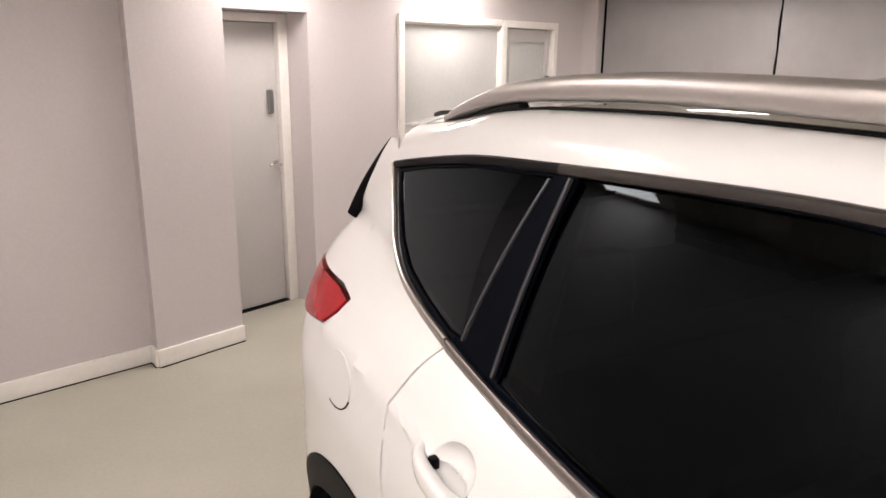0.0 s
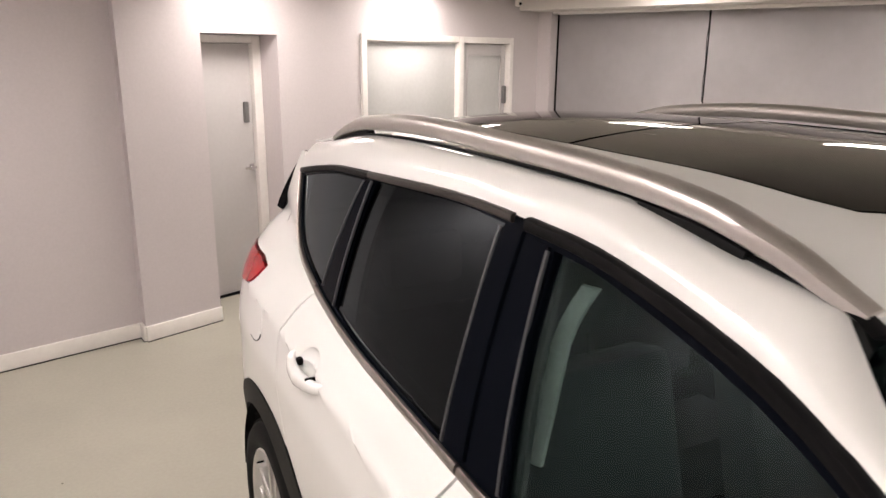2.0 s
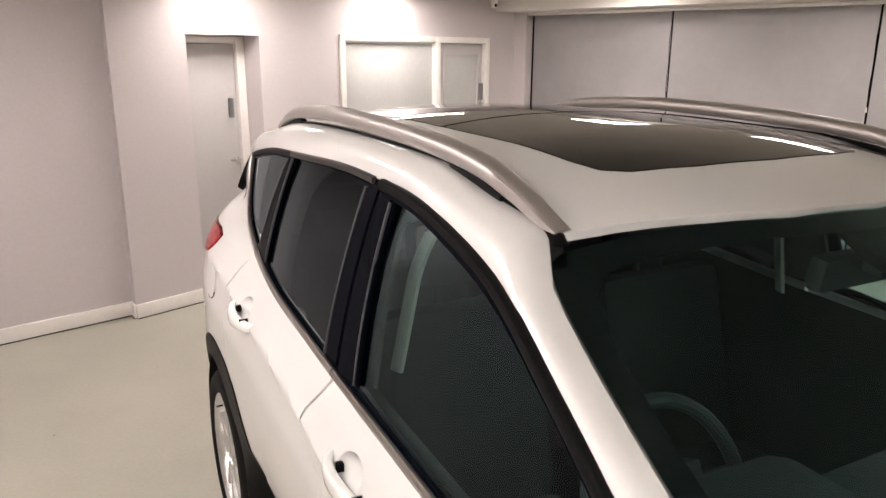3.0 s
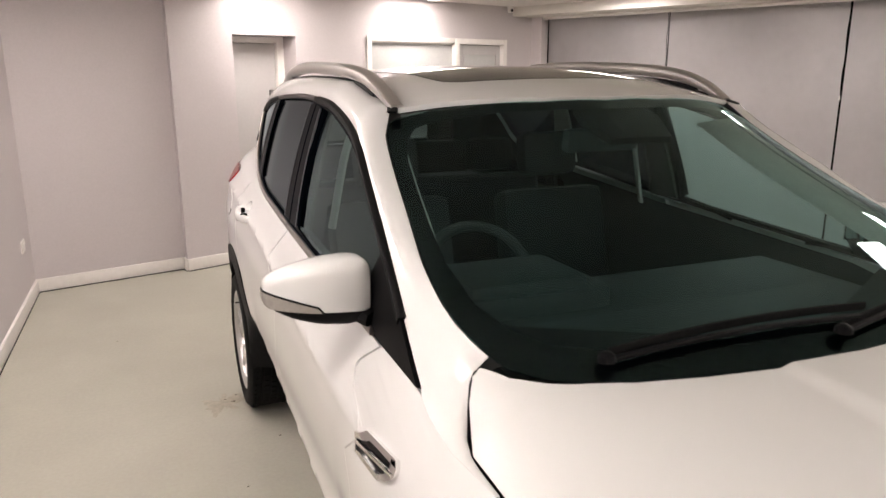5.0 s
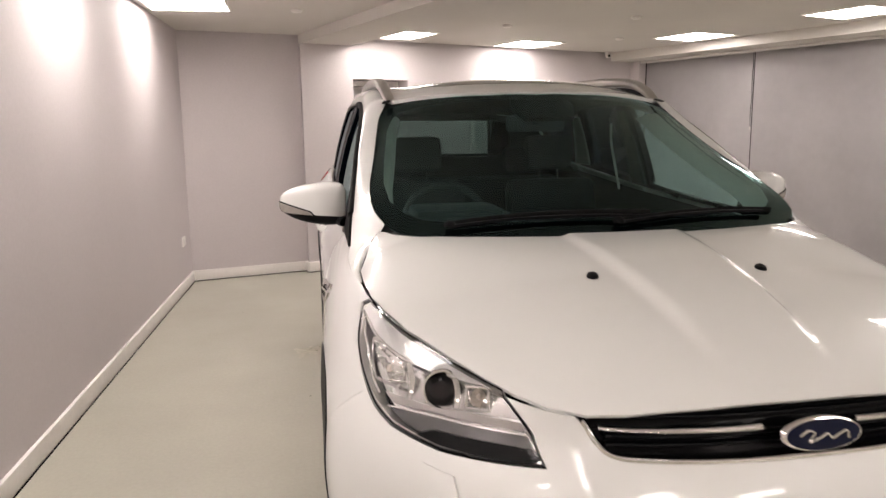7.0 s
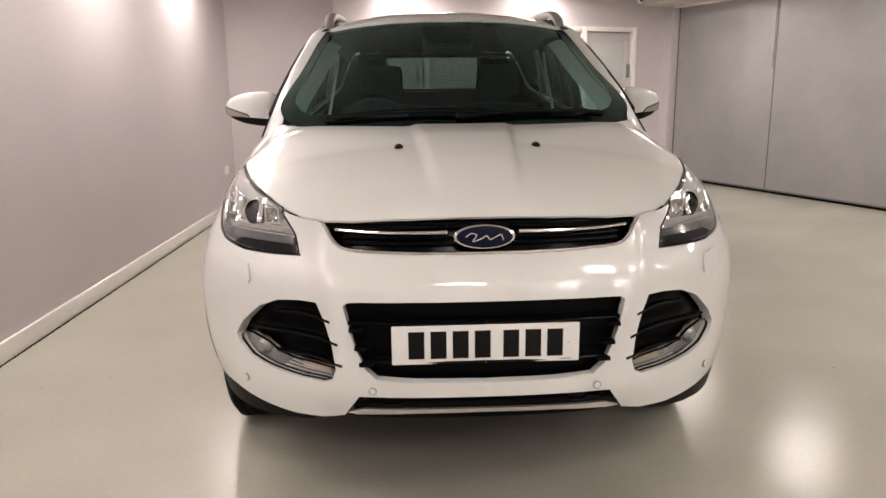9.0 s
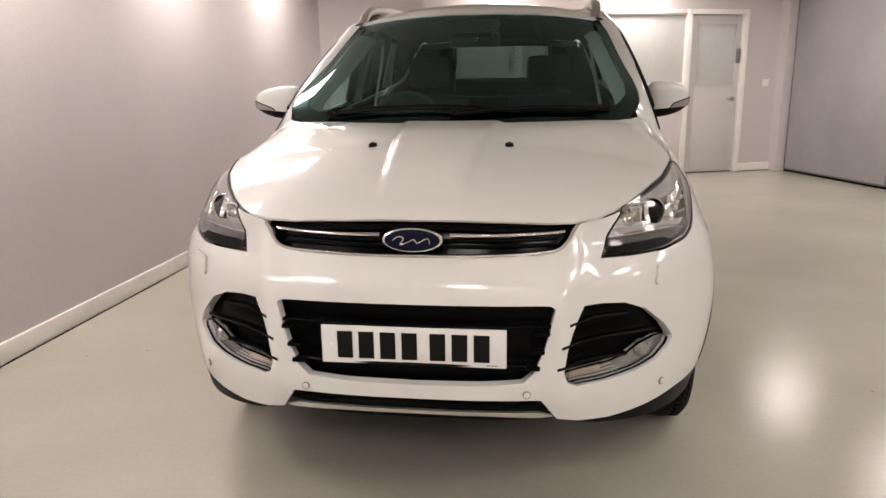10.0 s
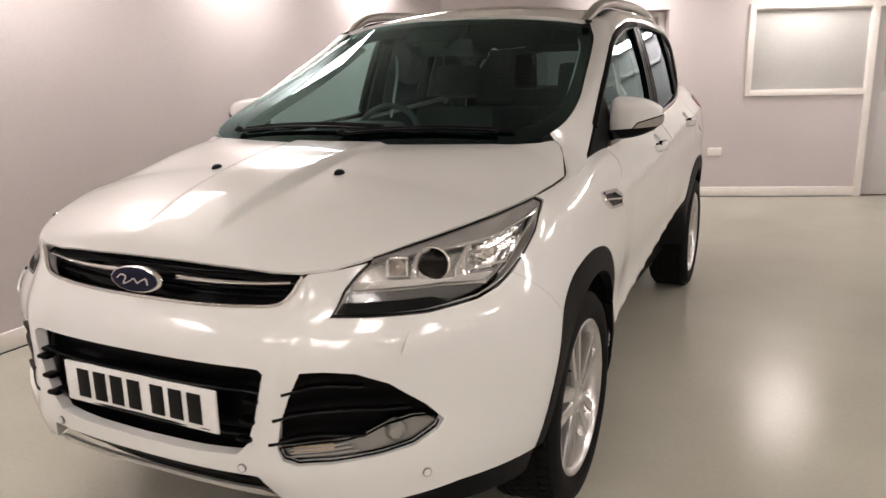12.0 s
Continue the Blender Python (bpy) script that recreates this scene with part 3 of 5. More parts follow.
def skin(p, d=0.0):
    """From (way, height) to the skin in 3D, d metres proud of it."""
    a, z = p
    n = nose_y(z)
    lo, hi = n, TAIL_Y
    for _ in range(34):
        mid = (lo + hi) / 2
        if side(mid, z) + mid - n < a:
            lo = mid
        else:
            hi = mid
    y = hi
    x = a - (y - n)
    e = .004
    if y < FRONT_L:
        y2 = min(FRONT_L, y + e)
        t = Vector((side(y2, z) - x, y2 - y, 0))
        if x < .03 or t.length < 1e-6:
            t = Vector((1, 0, 0))
    else:
        t = Vector((side(y + e, z) - x, e, 0))
    nrm = Vector((t.y, -t.x, 0)).normalized()
    swell = nrm * fuller(y, z)
    zc = min(1, max(-1, (z - .62) / .6))
    nrm = (nrm + Vector((0, 0, .35 * zc))).normalized()
    return Vector((x, y, z)) + swell + nrm * (d + (ridge(x, z) if y < .35 else 0))


def on_cabin(p, d=0.0):
    return Vector((cabin(p[0], p[1]) + d, p[0], p[1] + .2 * d))


def on_flank(p, d=0.0):
    return Vector((flank(p[0], p[1]) + d, p[0], p[1]))


def on_hood(p, d=0.0):
    return Vector((p[0], p[1], hood(p[0], p[1]) + d))


def on_roof(p, d=0.0):
    return Vector((p[0], p[1], roof(p[0], p[1]) + d))


def on_screen(p, d=0.0):
    return Vector((p[0], p[1] - .45 * d, screen(p[0], p[1]) + .85 * d))


def on_pane(p, d=0.0):
    """Side glass: a little more bent than the frames towards the top."""
    q = on_cabin(p, d)
    q.x -= .27 * max(0, p[1] - belt_z(p[0]) - .25) ** 2
    return q


from mathutils.geometry import delaunay_2d_cdt


def inside(p, poly):
    c = False
    for i in range(len(poly)):
        a, b = poly[i], poly[i - 1]
        if (a[1] > p[1]) != (b[1] > p[1]) and p[0] < (b[0] - a[0]) * (p[1] - a[1]) / (b[1] - a[1]) + a[0]:
            c = not c
    return c


def even(poly, step):
    out = []
    for i in range(len(poly)):
        a, b = Vector(poly[i]), Vector(poly[(i + 1) % len(poly)])
        k = max(1, int((b - a).length / step))
        out += [a + (b - a) * (j / k) for j in range(k)]
    return [p for i, p in enumerate(out) if (p - out[i - 1]).length > 1e-4]


def shrink(poly, d):
    """Moves an outline inwards by d."""
    area = sum(poly[i - 1][0] * poly[i][1] - poly[i][0] * poly[i - 1][1] for i in range(len(poly)))
    s = 1 if area > 0 else -1
    out = []
    for i in range(len(poly)):
        a, b, c = poly[i - 1], poly[i], poly[(i + 1) % len(poly)]
        e, f = (b - a).normalized(), (c - b).normalized()
        n = (Vector((-e.y, e.x)) + Vector((-f.y, f.x)))
        n = n.normalized() if n.length > 1e-6 else Vector((-e.y, e.x))
        out.append(b + n * d * s)
    return out


def patch(outline, place, holes=(), step=.035, depth=.012, gap=.0016, d=0.0, relax=0):
    """A sheet with the given outline and holes, laid on a surface, with edges turned inwards."""
    rim = even([Vector(p) for p in outline], step)
    if gap:
        rim = shrink(rim, gap)
    cuts = [even([Vector(p) for p in h], step) for h in holes]
    pts, edges = [], []
    for loop in (rim, *cuts):
        n = len(pts)
        pts += loop
        edges += [(n + i, n + (i + 1) % len(loop)) for i in range(len(loop))]
    xs, ys = [p[0] for p in rim], [p[1] for p in rim]
    border = list(pts)
    i0, i1 = int(min(xs) / step), int(max(xs) / step) + 1
    j0, j1 = int(min(ys) / step), int(max(ys) / step) + 1
    for i in range(i0, i1 + 1):
        for j in range(j0, j1 + 1):
            p = Vector((i * step + (.5 * step if j % 2 else 0), j * step))
            if inside(p, rim) and not any(inside(p, c) for c in cuts) and min((p - q).length_squared for q in border) > (.55 * step) ** 2:
                pts.append(p)
    vs, _, fs, *_ = delaunay_2d_cdt(pts, edges, [], 0, 1e-5)
    bm = bmesh.new()
    ver = [bm.verts.new(place(v, d)) for v in vs]
    for f in fs:
        c = sum((vs[i] for i in f), Vector((0, 0))) / len(f)
        if inside(c, rim) and not any(inside(c, h) for h in cuts):
            bm.faces.new([ver[i] for i in f])
    bmesh.ops.delete(bm, geom=[v for v in bm.verts if not v.link_faces], context="VERTS")
    loose = [v for v in bm.verts if not v.is_boundary]
    for _ in range(relax):
        bmesh.ops.smooth_vert(bm, verts=loose, factor=.5, use_axis_x=True, use_axis_y=True, use_axis_z=True)
    bm.normal_update()
    mid = Vector((0, 2.2, .55))
    if sum(f.normal.dot(f.calc_center_median() - mid) * f.calc_area() for f in bm.faces) < 0:
        bmesh.ops.reverse_faces(bm, faces=bm.faces[:])
    bm.normal_update()
    if depth:
        edge = [e for e in bm.edges if len(e.link_faces) == 1 and not all(abs(v.co.x) < .003 for v in e.verts)]
        norm = {v: v.normal.copy() for e in edge for v in e.verts}
        ret = bmesh.ops.extrude_edge_only(bm, edges=edge)
        moved = [g for g in ret["geom"] if isinstance(g, bmesh.types.BMVert)]
        old = {}
        for v in moved:
            best = min(norm, key=lambda o: (o.co - v.co).length_squared)
            old[v] = norm[best]
        for v in moved:
            v.co -= old[v] * depth
    bm.normal_update()
    return bm


def flip(bm):
    """The mirror image across the car's middle."""
    b = bm.copy()
    for v in b.verts:
        v.co.x = -v.co.x
    bmesh.ops.reverse_faces(b, faces=b.faces[:])
    return b


def both(name, bm, mat, parents, label="", angle=35):
    """One part on either side of the car."""
    other = flip(bm)
    return [part(name, bm, mat, parents[0], label, angle=angle), part(name, other, mat, parents[1], label, angle=angle)]


def whole(bm):
    """A half sheet joined to its mirror image along the middle."""
    merge(bm, flip(bm))
    bmesh.ops.remove_doubles(bm, verts=[v for v in bm.verts if abs(v.co.x) < .004], dist=.006)
    return bm


def curve2(*pts, n=5):
    return smooth_line(pts, n)


# ---------- the car: body ----------
car = thing("car", "white compact family SUV with roof rails, parked on a painted floor", "car")
two = (car, car)
LAMP = [F(.516, .836), F(.530, .885), F(.551, .944)] + [S(y, z) for y, z in curve2((.20, .957), (.30, .977), (.46, 1.001), (.60, 1.0185), (.705, 1.029))] + \
       [S(y, z) for y, z in curve2((.717, 1.018), (.66, .995), (.585, .958), (.50, .917), (.43, .885), (.37, .862), (.30, .844))] + [F(.70, .832), F(.60, .833)]
ARCH_F = curve2((.458, .385), (.474, .48), (.507, .60), (.567, .735), (.65, .803), (.78, .833), (.92, .838), (1.06, .81), (1.17, .735), (1.235, .61), (1.26, .45), (1.265, .36))
ARCH_R = curve2((3.10, .36), (3.10, .46), (3.118, .60), (3.175, .695), (3.27, .77), (3.39, .822), (3.52, .842), (3.66, .838), (3.79, .80), (3.90, .73), (3.97, .62), (4.01, .50), (4.03, .38))

# front bumper
GRILLE_LOW = [F(0, .722), F(.2, .722), F(.375, .720), F(.388, .712), F(.378, .665), F(.362, .60), F(.335, .53), F(.305, .500), F(.2, .493), F(0, .491)]
INTAKE = [F(.468, .714), F(.52, .716), F(.585, .709), F(.648, .680), F(.712, .615), F(.740, .568), F(.73, .545), F(.69, .515), F(.63, .500), F(.53, .487), F(.455, .484),
          F(.425, .50), F(.413, .53), F(.425, .60), F(.445, .66)]
BUMPER = [F(0, .448), F(.20, .448), F(.355, .447), F(.40, .380), F(.46, .366), F(.55, .363), F(.66, .374), F(.76, .388)] + \
         [S(y, z) for y, z in ARCH_F if z < .742 and y < .6] + [S(.572, .742), S(.51, .806), S(.427, .880)] + \
         [S(.37, .858), S(.30, .840), F(.70, .828), F(.60, .829), F(.512, .831), F(.526, .885), F(.547, .946)] + \
         [F(.50, .936), F(.445, .928), F(.437, .915), F(.425, .885), F(.392, .855), F(.30, .848), F(.15, .844), F(0, .843)] + GRILLE_LOW
part("front_bumper", whole(patch(BUMPER, skin, [INTAKE], step=.018, gap=0, depth=.03, relax=5)), M_PAINT, car, "white painted front bumper")

# bonnet
hood_half = [(.20, .036), (.36, .045), (.436, .058), (.50, .088), (.553, .14), (.60, .205), (.65, .295), (.725, .46), (.765, .60), (.788, .705), (.797, .85), (.797, .97), (.766, 1.055),
             (.742, 1.093), (.722, 1.104), (.702, 1.068), (.69, 1.044), (.64, 1.003), (.595, .977), (.49, .937), (.36, .911), (.2, .892), (0, .884)]
HOOD = [(0, .033)] + hood_half + [(-x, y) for x, y in hood_half[-2::-1]]
bonnet = part("bonnet", patch(HOOD, on_hood, step=.013, depth=.008, gap=.0008, relax=1), M_PAINT, car, "white bonnet with two raised creases")

# wings, doors, quarters
DOOR_GAP = [(1.40, 1.098), (1.425, 1.0), (1.43, .85), (1.41, .6), (1.375, .372)]
wing = [S(.572, .742), S(.51, .806), S(.427, .880)] + [S(y, z) for y, z in ((.50, .9155), (.585, .9565), (.66, .9935), (.7185, 1.0165), (.709, 1.030), (.80, 1.037), (.92, 1.046), (1.0, 1.051),
        (1.10, 1.070), (1.172, 1.088), (1.30, 1.097), (1.40, 1.099))] + [S(y, z) for y, z in DOOR_GAP] + [S(y, z) for y, z in ((1.30, .362), (1.265, .362))] + [S(y, z) for y, z in ARCH_F[::-1] if z > .742 or y > 1.0][1:]
wings = both("front_wing", patch(wing, skin, step=.028, gap=.0009, relax=3), M_PAINT, two, "white front wing")
belt = [(y, belt_z(y) - .006) for y in (1.40, 1.6, 1.9, 2.2, 2.4698)]
door_f = [S(y, z) for y, z in belt] + [S(2.4648, 1.0), S(2.4528, .7), S(2.4328, .372)] + [S(y, .372) for y in (2.2, 1.9, 1.6)] + [S(y, z) for y, z in DOOR_GAP[::-1]]
HANDLES = ((2.22, 1.035), (3.15, 1.085))


def hollow(y, z):
    return [S(y + .008 + .062 * math.cos(t), z + .006 + .043 * math.sin(t)) for t in [2 * math.pi * k / 24 for k in range(24)]]


front_doors = both("front_door", patch(door_f, skin, [hollow(*HANDLES[0])], step=.018, gap=.0011), M_PAINT, two, "white front door")
rear_edge = curve2((3.352, 1.226), (3.378, 1.184), (3.398, 1.108), (3.39, .98), (3.355, .88), (3.30, .795))
door_r = [S(y, belt_z(y) - .006) for y in (2.4702, 2.7, 3.0, 3.2)] + [S(y, z) for y, z in rear_edge] + [S(y, z) for y, z in ((3.18, .705), (3.115, .60), (3.097, .45), (3.095, .372))] + \
         [S(y, .372) for y in (2.9, 2.65, 2.4332)] + [S(2.4532, .7), S(2.4652, 1.0)]
rear_doors = both("rear_door", patch(door_r, skin, [hollow(*HANDLES[1])], step=.018, gap=.0011), M_PAINT, two, "white rear door")
TAIL = [(3.755, 1.193), (3.77, 1.165), (3.80, 1.135), (3.95, 1.105), (4.12, 1.085), (4.28, 1.07), (4.31, 1.12), (4.24, 1.18), (4.09, 1.205), (3.93, 1.205), (3.83, 1.205)]
quarter = [(y, z) for y, z in rear_edge[::-1]] + [(3.50, 1.247), (3.61, 1.272), (3.69, 1.318), (3.745, 1.385), (3.80, 1.452), (3.842, 1.502), (3.87, 1.543), (3.94, 1.540), (3.985, 1.50), (4.07, 1.40), (4.14, 1.30),
          (4.24, 1.184), (4.09, 1.209), (3.93, 1.209), (3.83, 1.209), (3.75, 1.196), (3.766, 1.163), (3.797, 1.131), (3.95, 1.101), (4.12, 1.081), (4.30, 1.066),
          (4.34, .8), (4.32, .55), (4.25, .40)] + [(y, z) for y, z in ARCH_R[::-1] if y > 3.30 and (z > .7 or y > 3.6)]
quarters = both("rear_quarter", patch(quarter, on_flank, step=.018), M_PAINT, two, "white rear quarter panel")
flap = [(3.65 + .078 * math.cos(t) * (1 - .12 * math.sin(t)), 1.057 + .060 * math.sin(t)) for t in [2 * math.pi * k / 28 for k in range(28)]]
both("fuel_flap", patch(flap, on_flank, step=.03, depth=.004, gap=0, d=.0022), M_PAINT, quarters, "white round fuel flap")
groove = [on_flank((3.65 + .080 * math.cos(t) * (1 - .12 * math.sin(t)), 1.057 + .062 * math.sin(t)), .0012) for t in [math.pi * (1.12 + .04 * k) for k in range(13)]]
both("flap_gap", tube(groove, lambda k: (.0015, .0015), 6, up=Vector((1, 0, 0))), M_DARK, quarters, "dark gap round the flap")
both("tail_lamp", patch(TAIL, on_flank, step=.03, depth=.03, gap=.001, d=.006), M_RED, two, "red tail lamp")

# added black inner skin, which blocks light so that the panel gaps are dark
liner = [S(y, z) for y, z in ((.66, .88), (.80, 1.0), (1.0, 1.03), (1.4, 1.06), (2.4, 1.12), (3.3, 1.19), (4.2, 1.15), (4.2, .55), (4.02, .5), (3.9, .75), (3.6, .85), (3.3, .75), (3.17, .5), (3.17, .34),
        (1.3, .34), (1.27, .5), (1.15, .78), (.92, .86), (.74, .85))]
both("dark_backing", patch(liner, skin, step=.08, depth=0, gap=0, d=-.03), M_DARK, two)
part("bonnet_backing", patch([(x * .97, .05 + (y - .05) * .97) for x, y in HOOD], on_hood, step=.09, depth=0, gap=0, d=-.028), M_DARK, car)
nose_back = [F(0, .42), F(.4, .42), F(.7, .45), S(.45, .55), S(.45, .80), F(.6, .90), F(.3, .93), F(0, .93)]
part("nose_backing", whole(patch(nose_back, skin, step=.06, depth=0, gap=0, d=-.085)), M_DARK, car)
part("underbody", boxes((-.62, .62, .45, 4.2, .22, .34), (-.68, .68, 1.3, 3.15, .24, .33), (-.62, .62, .30, .55, .30, .40), (-.70, .70, 3.95, 4.2, .26, .5),
                        (-.60, .60, .5, 1.25, .30, .80), (-.60, .60, 3.2, 4.2, .32, .75), bevel=.02), M_DARK, car)

# black cladding: arches, sills, lower nose
def arch(outer, cx, cz, r):
    inner = []
    for y, z in outer[::-1]:
        v = Vector((y - cx, z - cz))
        inner.append(tuple(Vector((cx, cz)) + v.normalized() * r) if z > .42 else (cx + math.copysign(r, v.x), z))
    return outer + [Vector(p) for p in inner]


both("arch_cladding", patch([S(*p) for p in arch(ARCH_F, .90, .355, .405)], skin, step=.04, depth=.05, gap=0, d=.003), M_PLASTIC, two, "black plastic wheel arch cladding")
both("arch_cladding", patch([tuple(p) for p in arch(ARCH_R, 3.60, .355, .405)], on_flank, step=.04, depth=.05, gap=0, d=.004), M_PLASTIC, two, "black plastic wheel arch cladding")
sill = [S(y, z) for y, z in ((1.265, .36), (1.6, .368), (2.2, .368), (2.8, .368), (3.10, .36), (3.1, .235), (2.6, .235), (2.0, .235), (1.27, .235))]
both("sill_cladding", patch(sill, skin, step=.05, depth=.04, gap=0, d=.006), M_PLASTIC, two, "black plastic sill cladding")
chin = [F(.44, .366), F(.55, .360), F(.66, .371), F(.76, .385), S(.458, .386), S(.454, .312), S(.42, .308), F(.70, .325), F(.60, .338), F(.50, .351)]
both("lower_cladding", patch(chin, skin, step=.04, depth=.03, gap=0, d=-.002), M_PLASTIC, two, "black plastic lower bumper corner")
slot = [F(0, .470), F(.36, .469), F(.395, .39), F(.2, .395), F(0, .398)]
part("lower_slot", whole(patch(slot, skin, step=.05, depth=.0, gap=0, d=-.035)), M_GLOSS, car, "gloss black lower slot")
skid = [F(0, .405), F(.2, .404), F(.35, .401), F(.392, .386), F(.36, .382), F(.2, .390), F(0, .392)]
part("skid_trim", whole(patch(skid, skin, step=.04, depth=.008, gap=0, d=-.004)), M_ALLOY, car, "silver skid plate trim")
part("air_dam", whole(patch([F(0, .39), F(.35, .386), F(.41, .37), F(.40, .31), F(0, .31)], skin, step=.06, depth=.0, gap=0, d=-.09)), M_DARK, car)

# wheel wells
for y in (.90, 3.60):
    well = lathe([(.45, .395), (.885, .40)], 40)
    keep = [v for v in well.verts if v.co.z < -.05]
    bmesh.ops.delete(well, geom=keep, context="VERTS")
    other = flip(well)
    part("wheel_well", well, M_DARK, car, m=pose(0, y, .36))
    part("wheel_well", other, M_DARK, car, m=pose(0, y, .36))

# ---------- the car: grilles, lamps ----------
grille = part("upper_grille", whole(patch([F(0, .936), F(.2, .935), F(.43, .925), F(.425, .89), F(.39, .852), F(.2, .842), F(0, .84)], skin, step=.04, depth=0, gap=0, d=-.045)), M_GLOSS, car,
              "gloss black upper grille")


def nose_bar(points, d, size, n=10):
    line = [skin(F(max(x, .0005), z), d) for x, z in smooth_line(points, 8)]
    return tube(line, size, n)


def nose_pair(name, points, d, size, mat, parent, label=""):
    bm = nose_bar(points, d, size)
    return both(name, bm, mat, (parent, parent), label)


for z in (.866, .882, .918):
    nose_pair("grille_bar", ((.0, z + .004), (.2, z + .004), (.40, z + .006)), -.03, lambda k: (.009, .004), M_GRILLE, grille)
nose_pair("chrome_bar", ((.100, .902), (.2, .901), (.33, .903), (.412, .9075)), -.008, lambda k: (.008, .0055 * (1 - .3 * k)), M_CHROME, grille, "bright chrome grille bar")
chrome_line = [(0, .845), (.15, .846), (.30, .850), (.385, .857), (.418, .882), (.432, .912), (.436, .922)]
nose_pair("chrome_surround", chrome_line, .001, lambda k: (.006, .005), M_CHROME, grille, "thin chrome grille surround")
low = part("lower_grille", whole(patch([p for p in GRILLE_LOW], skin, step=.05, depth=0, gap=-.02, d=-.055)), M_GRILLE, car, "gloss black lower grille")
for z in (.660, .548):
    nose_pair("grille_bar", ((0, z), (.2, z), (.395 - (.655 - z) * .5, z)), -.022, lambda k: (.016, .005), M_GRILLE, low)
for s in (-1, 1):
    for z in (.645, .592, .545):
        pos = skin(F(.362 - (.66 - z) * .25, z), -.008)
        bm = boxes((-.02, .02, -.02, .012, -.006, .006), bevel=.005)
        part("grille_tooth", bm, M_GRILLE, low, m=pose(s * pos.x, pos.y, pos.z))
GRID_IN = both("side_intake", patch(INTAKE, skin, step=.05, depth=0, gap=-.012, d=-.045), M_GRILLE, two, "gloss black side air intake")
for z, x0, x1 in ((.675, .425, .60), (.612, .405, .685), (.552, .395, .60)):
    bm = nose_bar(((x0, z - .012), (x0 + .04, z - .004), ((x0 + x1) / 2, z + .004), (x1, z)), -.010, lambda k: (.012, .005))
    both("intake_blade", bm, M_GRILLE, GRID_IN, "gloss black blade")
FOG = [F(.735, .562), F(.73, .545), F(.69, .515), F(.63, .500), F(.53, .487), F(.455, .484), F(.425, .50), F(.413, .528), F(.48, .533), F(.56, .540), F(.60, .550), F(.64, .572), F(.69, .585), F(.715, .582)]
fogs = both("front_fog_lamp", patch(FOG, skin, step=.03, depth=.0, gap=.006, d=-.012), M_LENS, two, "clear fog lamp and indicator strip")
both("reflector", patch(FOG, skin, step=.025, depth=.0, gap=.004, d=-.028), M_FOG, fogs)
both("bezel", patch(FOG, skin, [shrink(even(FOG, .03), .003)], step=.02, depth=.008, gap=.001, d=-.010), M_GLOSS, fogs, "dark lamp bezel")
for k in range(4):
    bm = nose_bar(((.435, .497 + .009 * k), (.50, .4995 + .009 * k), (.585 - .012 * k, .508 + .0095 * k)), -.020, lambda k: (.004, .0015), 6)
    both("lens_rib", bm, M_LAMPGREY, fogs)
both("indicator_bulb", nose_bar(((.44, .512), (.50, .513), (.53, .516)), -.028, lambda k: (.006, .010)), M_AMBER, fogs, "unlit amber bulb strip")
bowl = lathe([(0, .028), (.012, .026), (.024, .014), (.026, 0)], 24)
c = skin(F(.66, .548), -.030)
bm = bowl
bm.transform(Matrix.Translation(c) @ pose(0, 0, 0, 0, 0, -60))
both("projector", bm, M_FOG, fogs)

# headlamps
lamps = both("headlamp", patch(LAMP, skin, step=.03, depth=.0, gap=.0015, d=.001), M_LENS, two, "clear headlamp with a projector lens")
both("lamp_seal", patch(LAMP, skin, [shrink(even(LAMP, .03), .0032)], step=.02, depth=.006, gap=.0006, d=.0), M_PLASTIC, lamps, "thin black lamp edge")
both("lamp_wall", patch(LAMP, skin, [shrink(even(LAMP, .03), .0055)], step=.02, depth=.040, gap=.0025, d=-.004), M_LAMPGREY, lamps)
both("lamp_floor", patch(LAMP, skin, step=.04, depth=0, gap=.004, d=-.042), M_REFLECTOR, lamps)
# from here on (way round the nose, height) is given directly
brow_low = smooth_line(((1.245, 1.004), (1.19, .984), (1.10, .967), (1.02, .962), (.954, .960), (.84, .956), (.755, .955)), 4)
brow = [S(y, z) for y, z in ((.20, .951), (.30, .971), (.46, .995), (.60, 1.013), (.700, 1.023))] + brow_low
both("upper_bezel", patch(brow, skin, step=.025, depth=.014, gap=0, d=-.005), M_BEZEL, lamps, "matt grey upper lamp panel")
both("chrome_brow", tube([skin(p, -.010) for p in brow_low], lambda k: (.006 - .003 * k, .005 - .002 * k), 8), M_FACET, lamps, "bright chrome strip")
rear_rim = smooth_line(((1.262, 1.004), (1.296, .975), (1.290, .945), (1.255, .905), (1.195, .880)), 5)
both("chrome_edge", tube([skin(p, -.012) for p in rear_rim], lambda k: (.004, .006), 8), M_FACET, lamps)
bar_top = [(.641, .880), (.72, .881), (.80, .881), (.88, .881), (.959, .880), (1.05, .876), (1.13, .870)]
both("daytime_light_bar", patch(bar_top + [(1.06, .857), (.99, .848), (.95, .854), (.915, .860), (.78, .860), (.63, .859)], skin, step=.02, depth=.016, gap=0, d=-.006), M_LIGHTBAR, lamps,
     "smoked grey daytime light bar")
both("light_bar_rim", tube([skin(p, -.006) for p in smooth_line(bar_top, 3)], lambda k: (.003, .0022), 6), M_FACET, lamps)
both("lower_black", patch([(.608, .8395), (.70, .8365), (.80, .8365), (.90, .838), (.985, .844), (.95, .853), (.915, .860), (.78, .861), (.622, .861)], skin, step=.02, depth=.0, gap=0, d=.0016), M_PLASTIC, lamps,
     "black lower lamp edge")
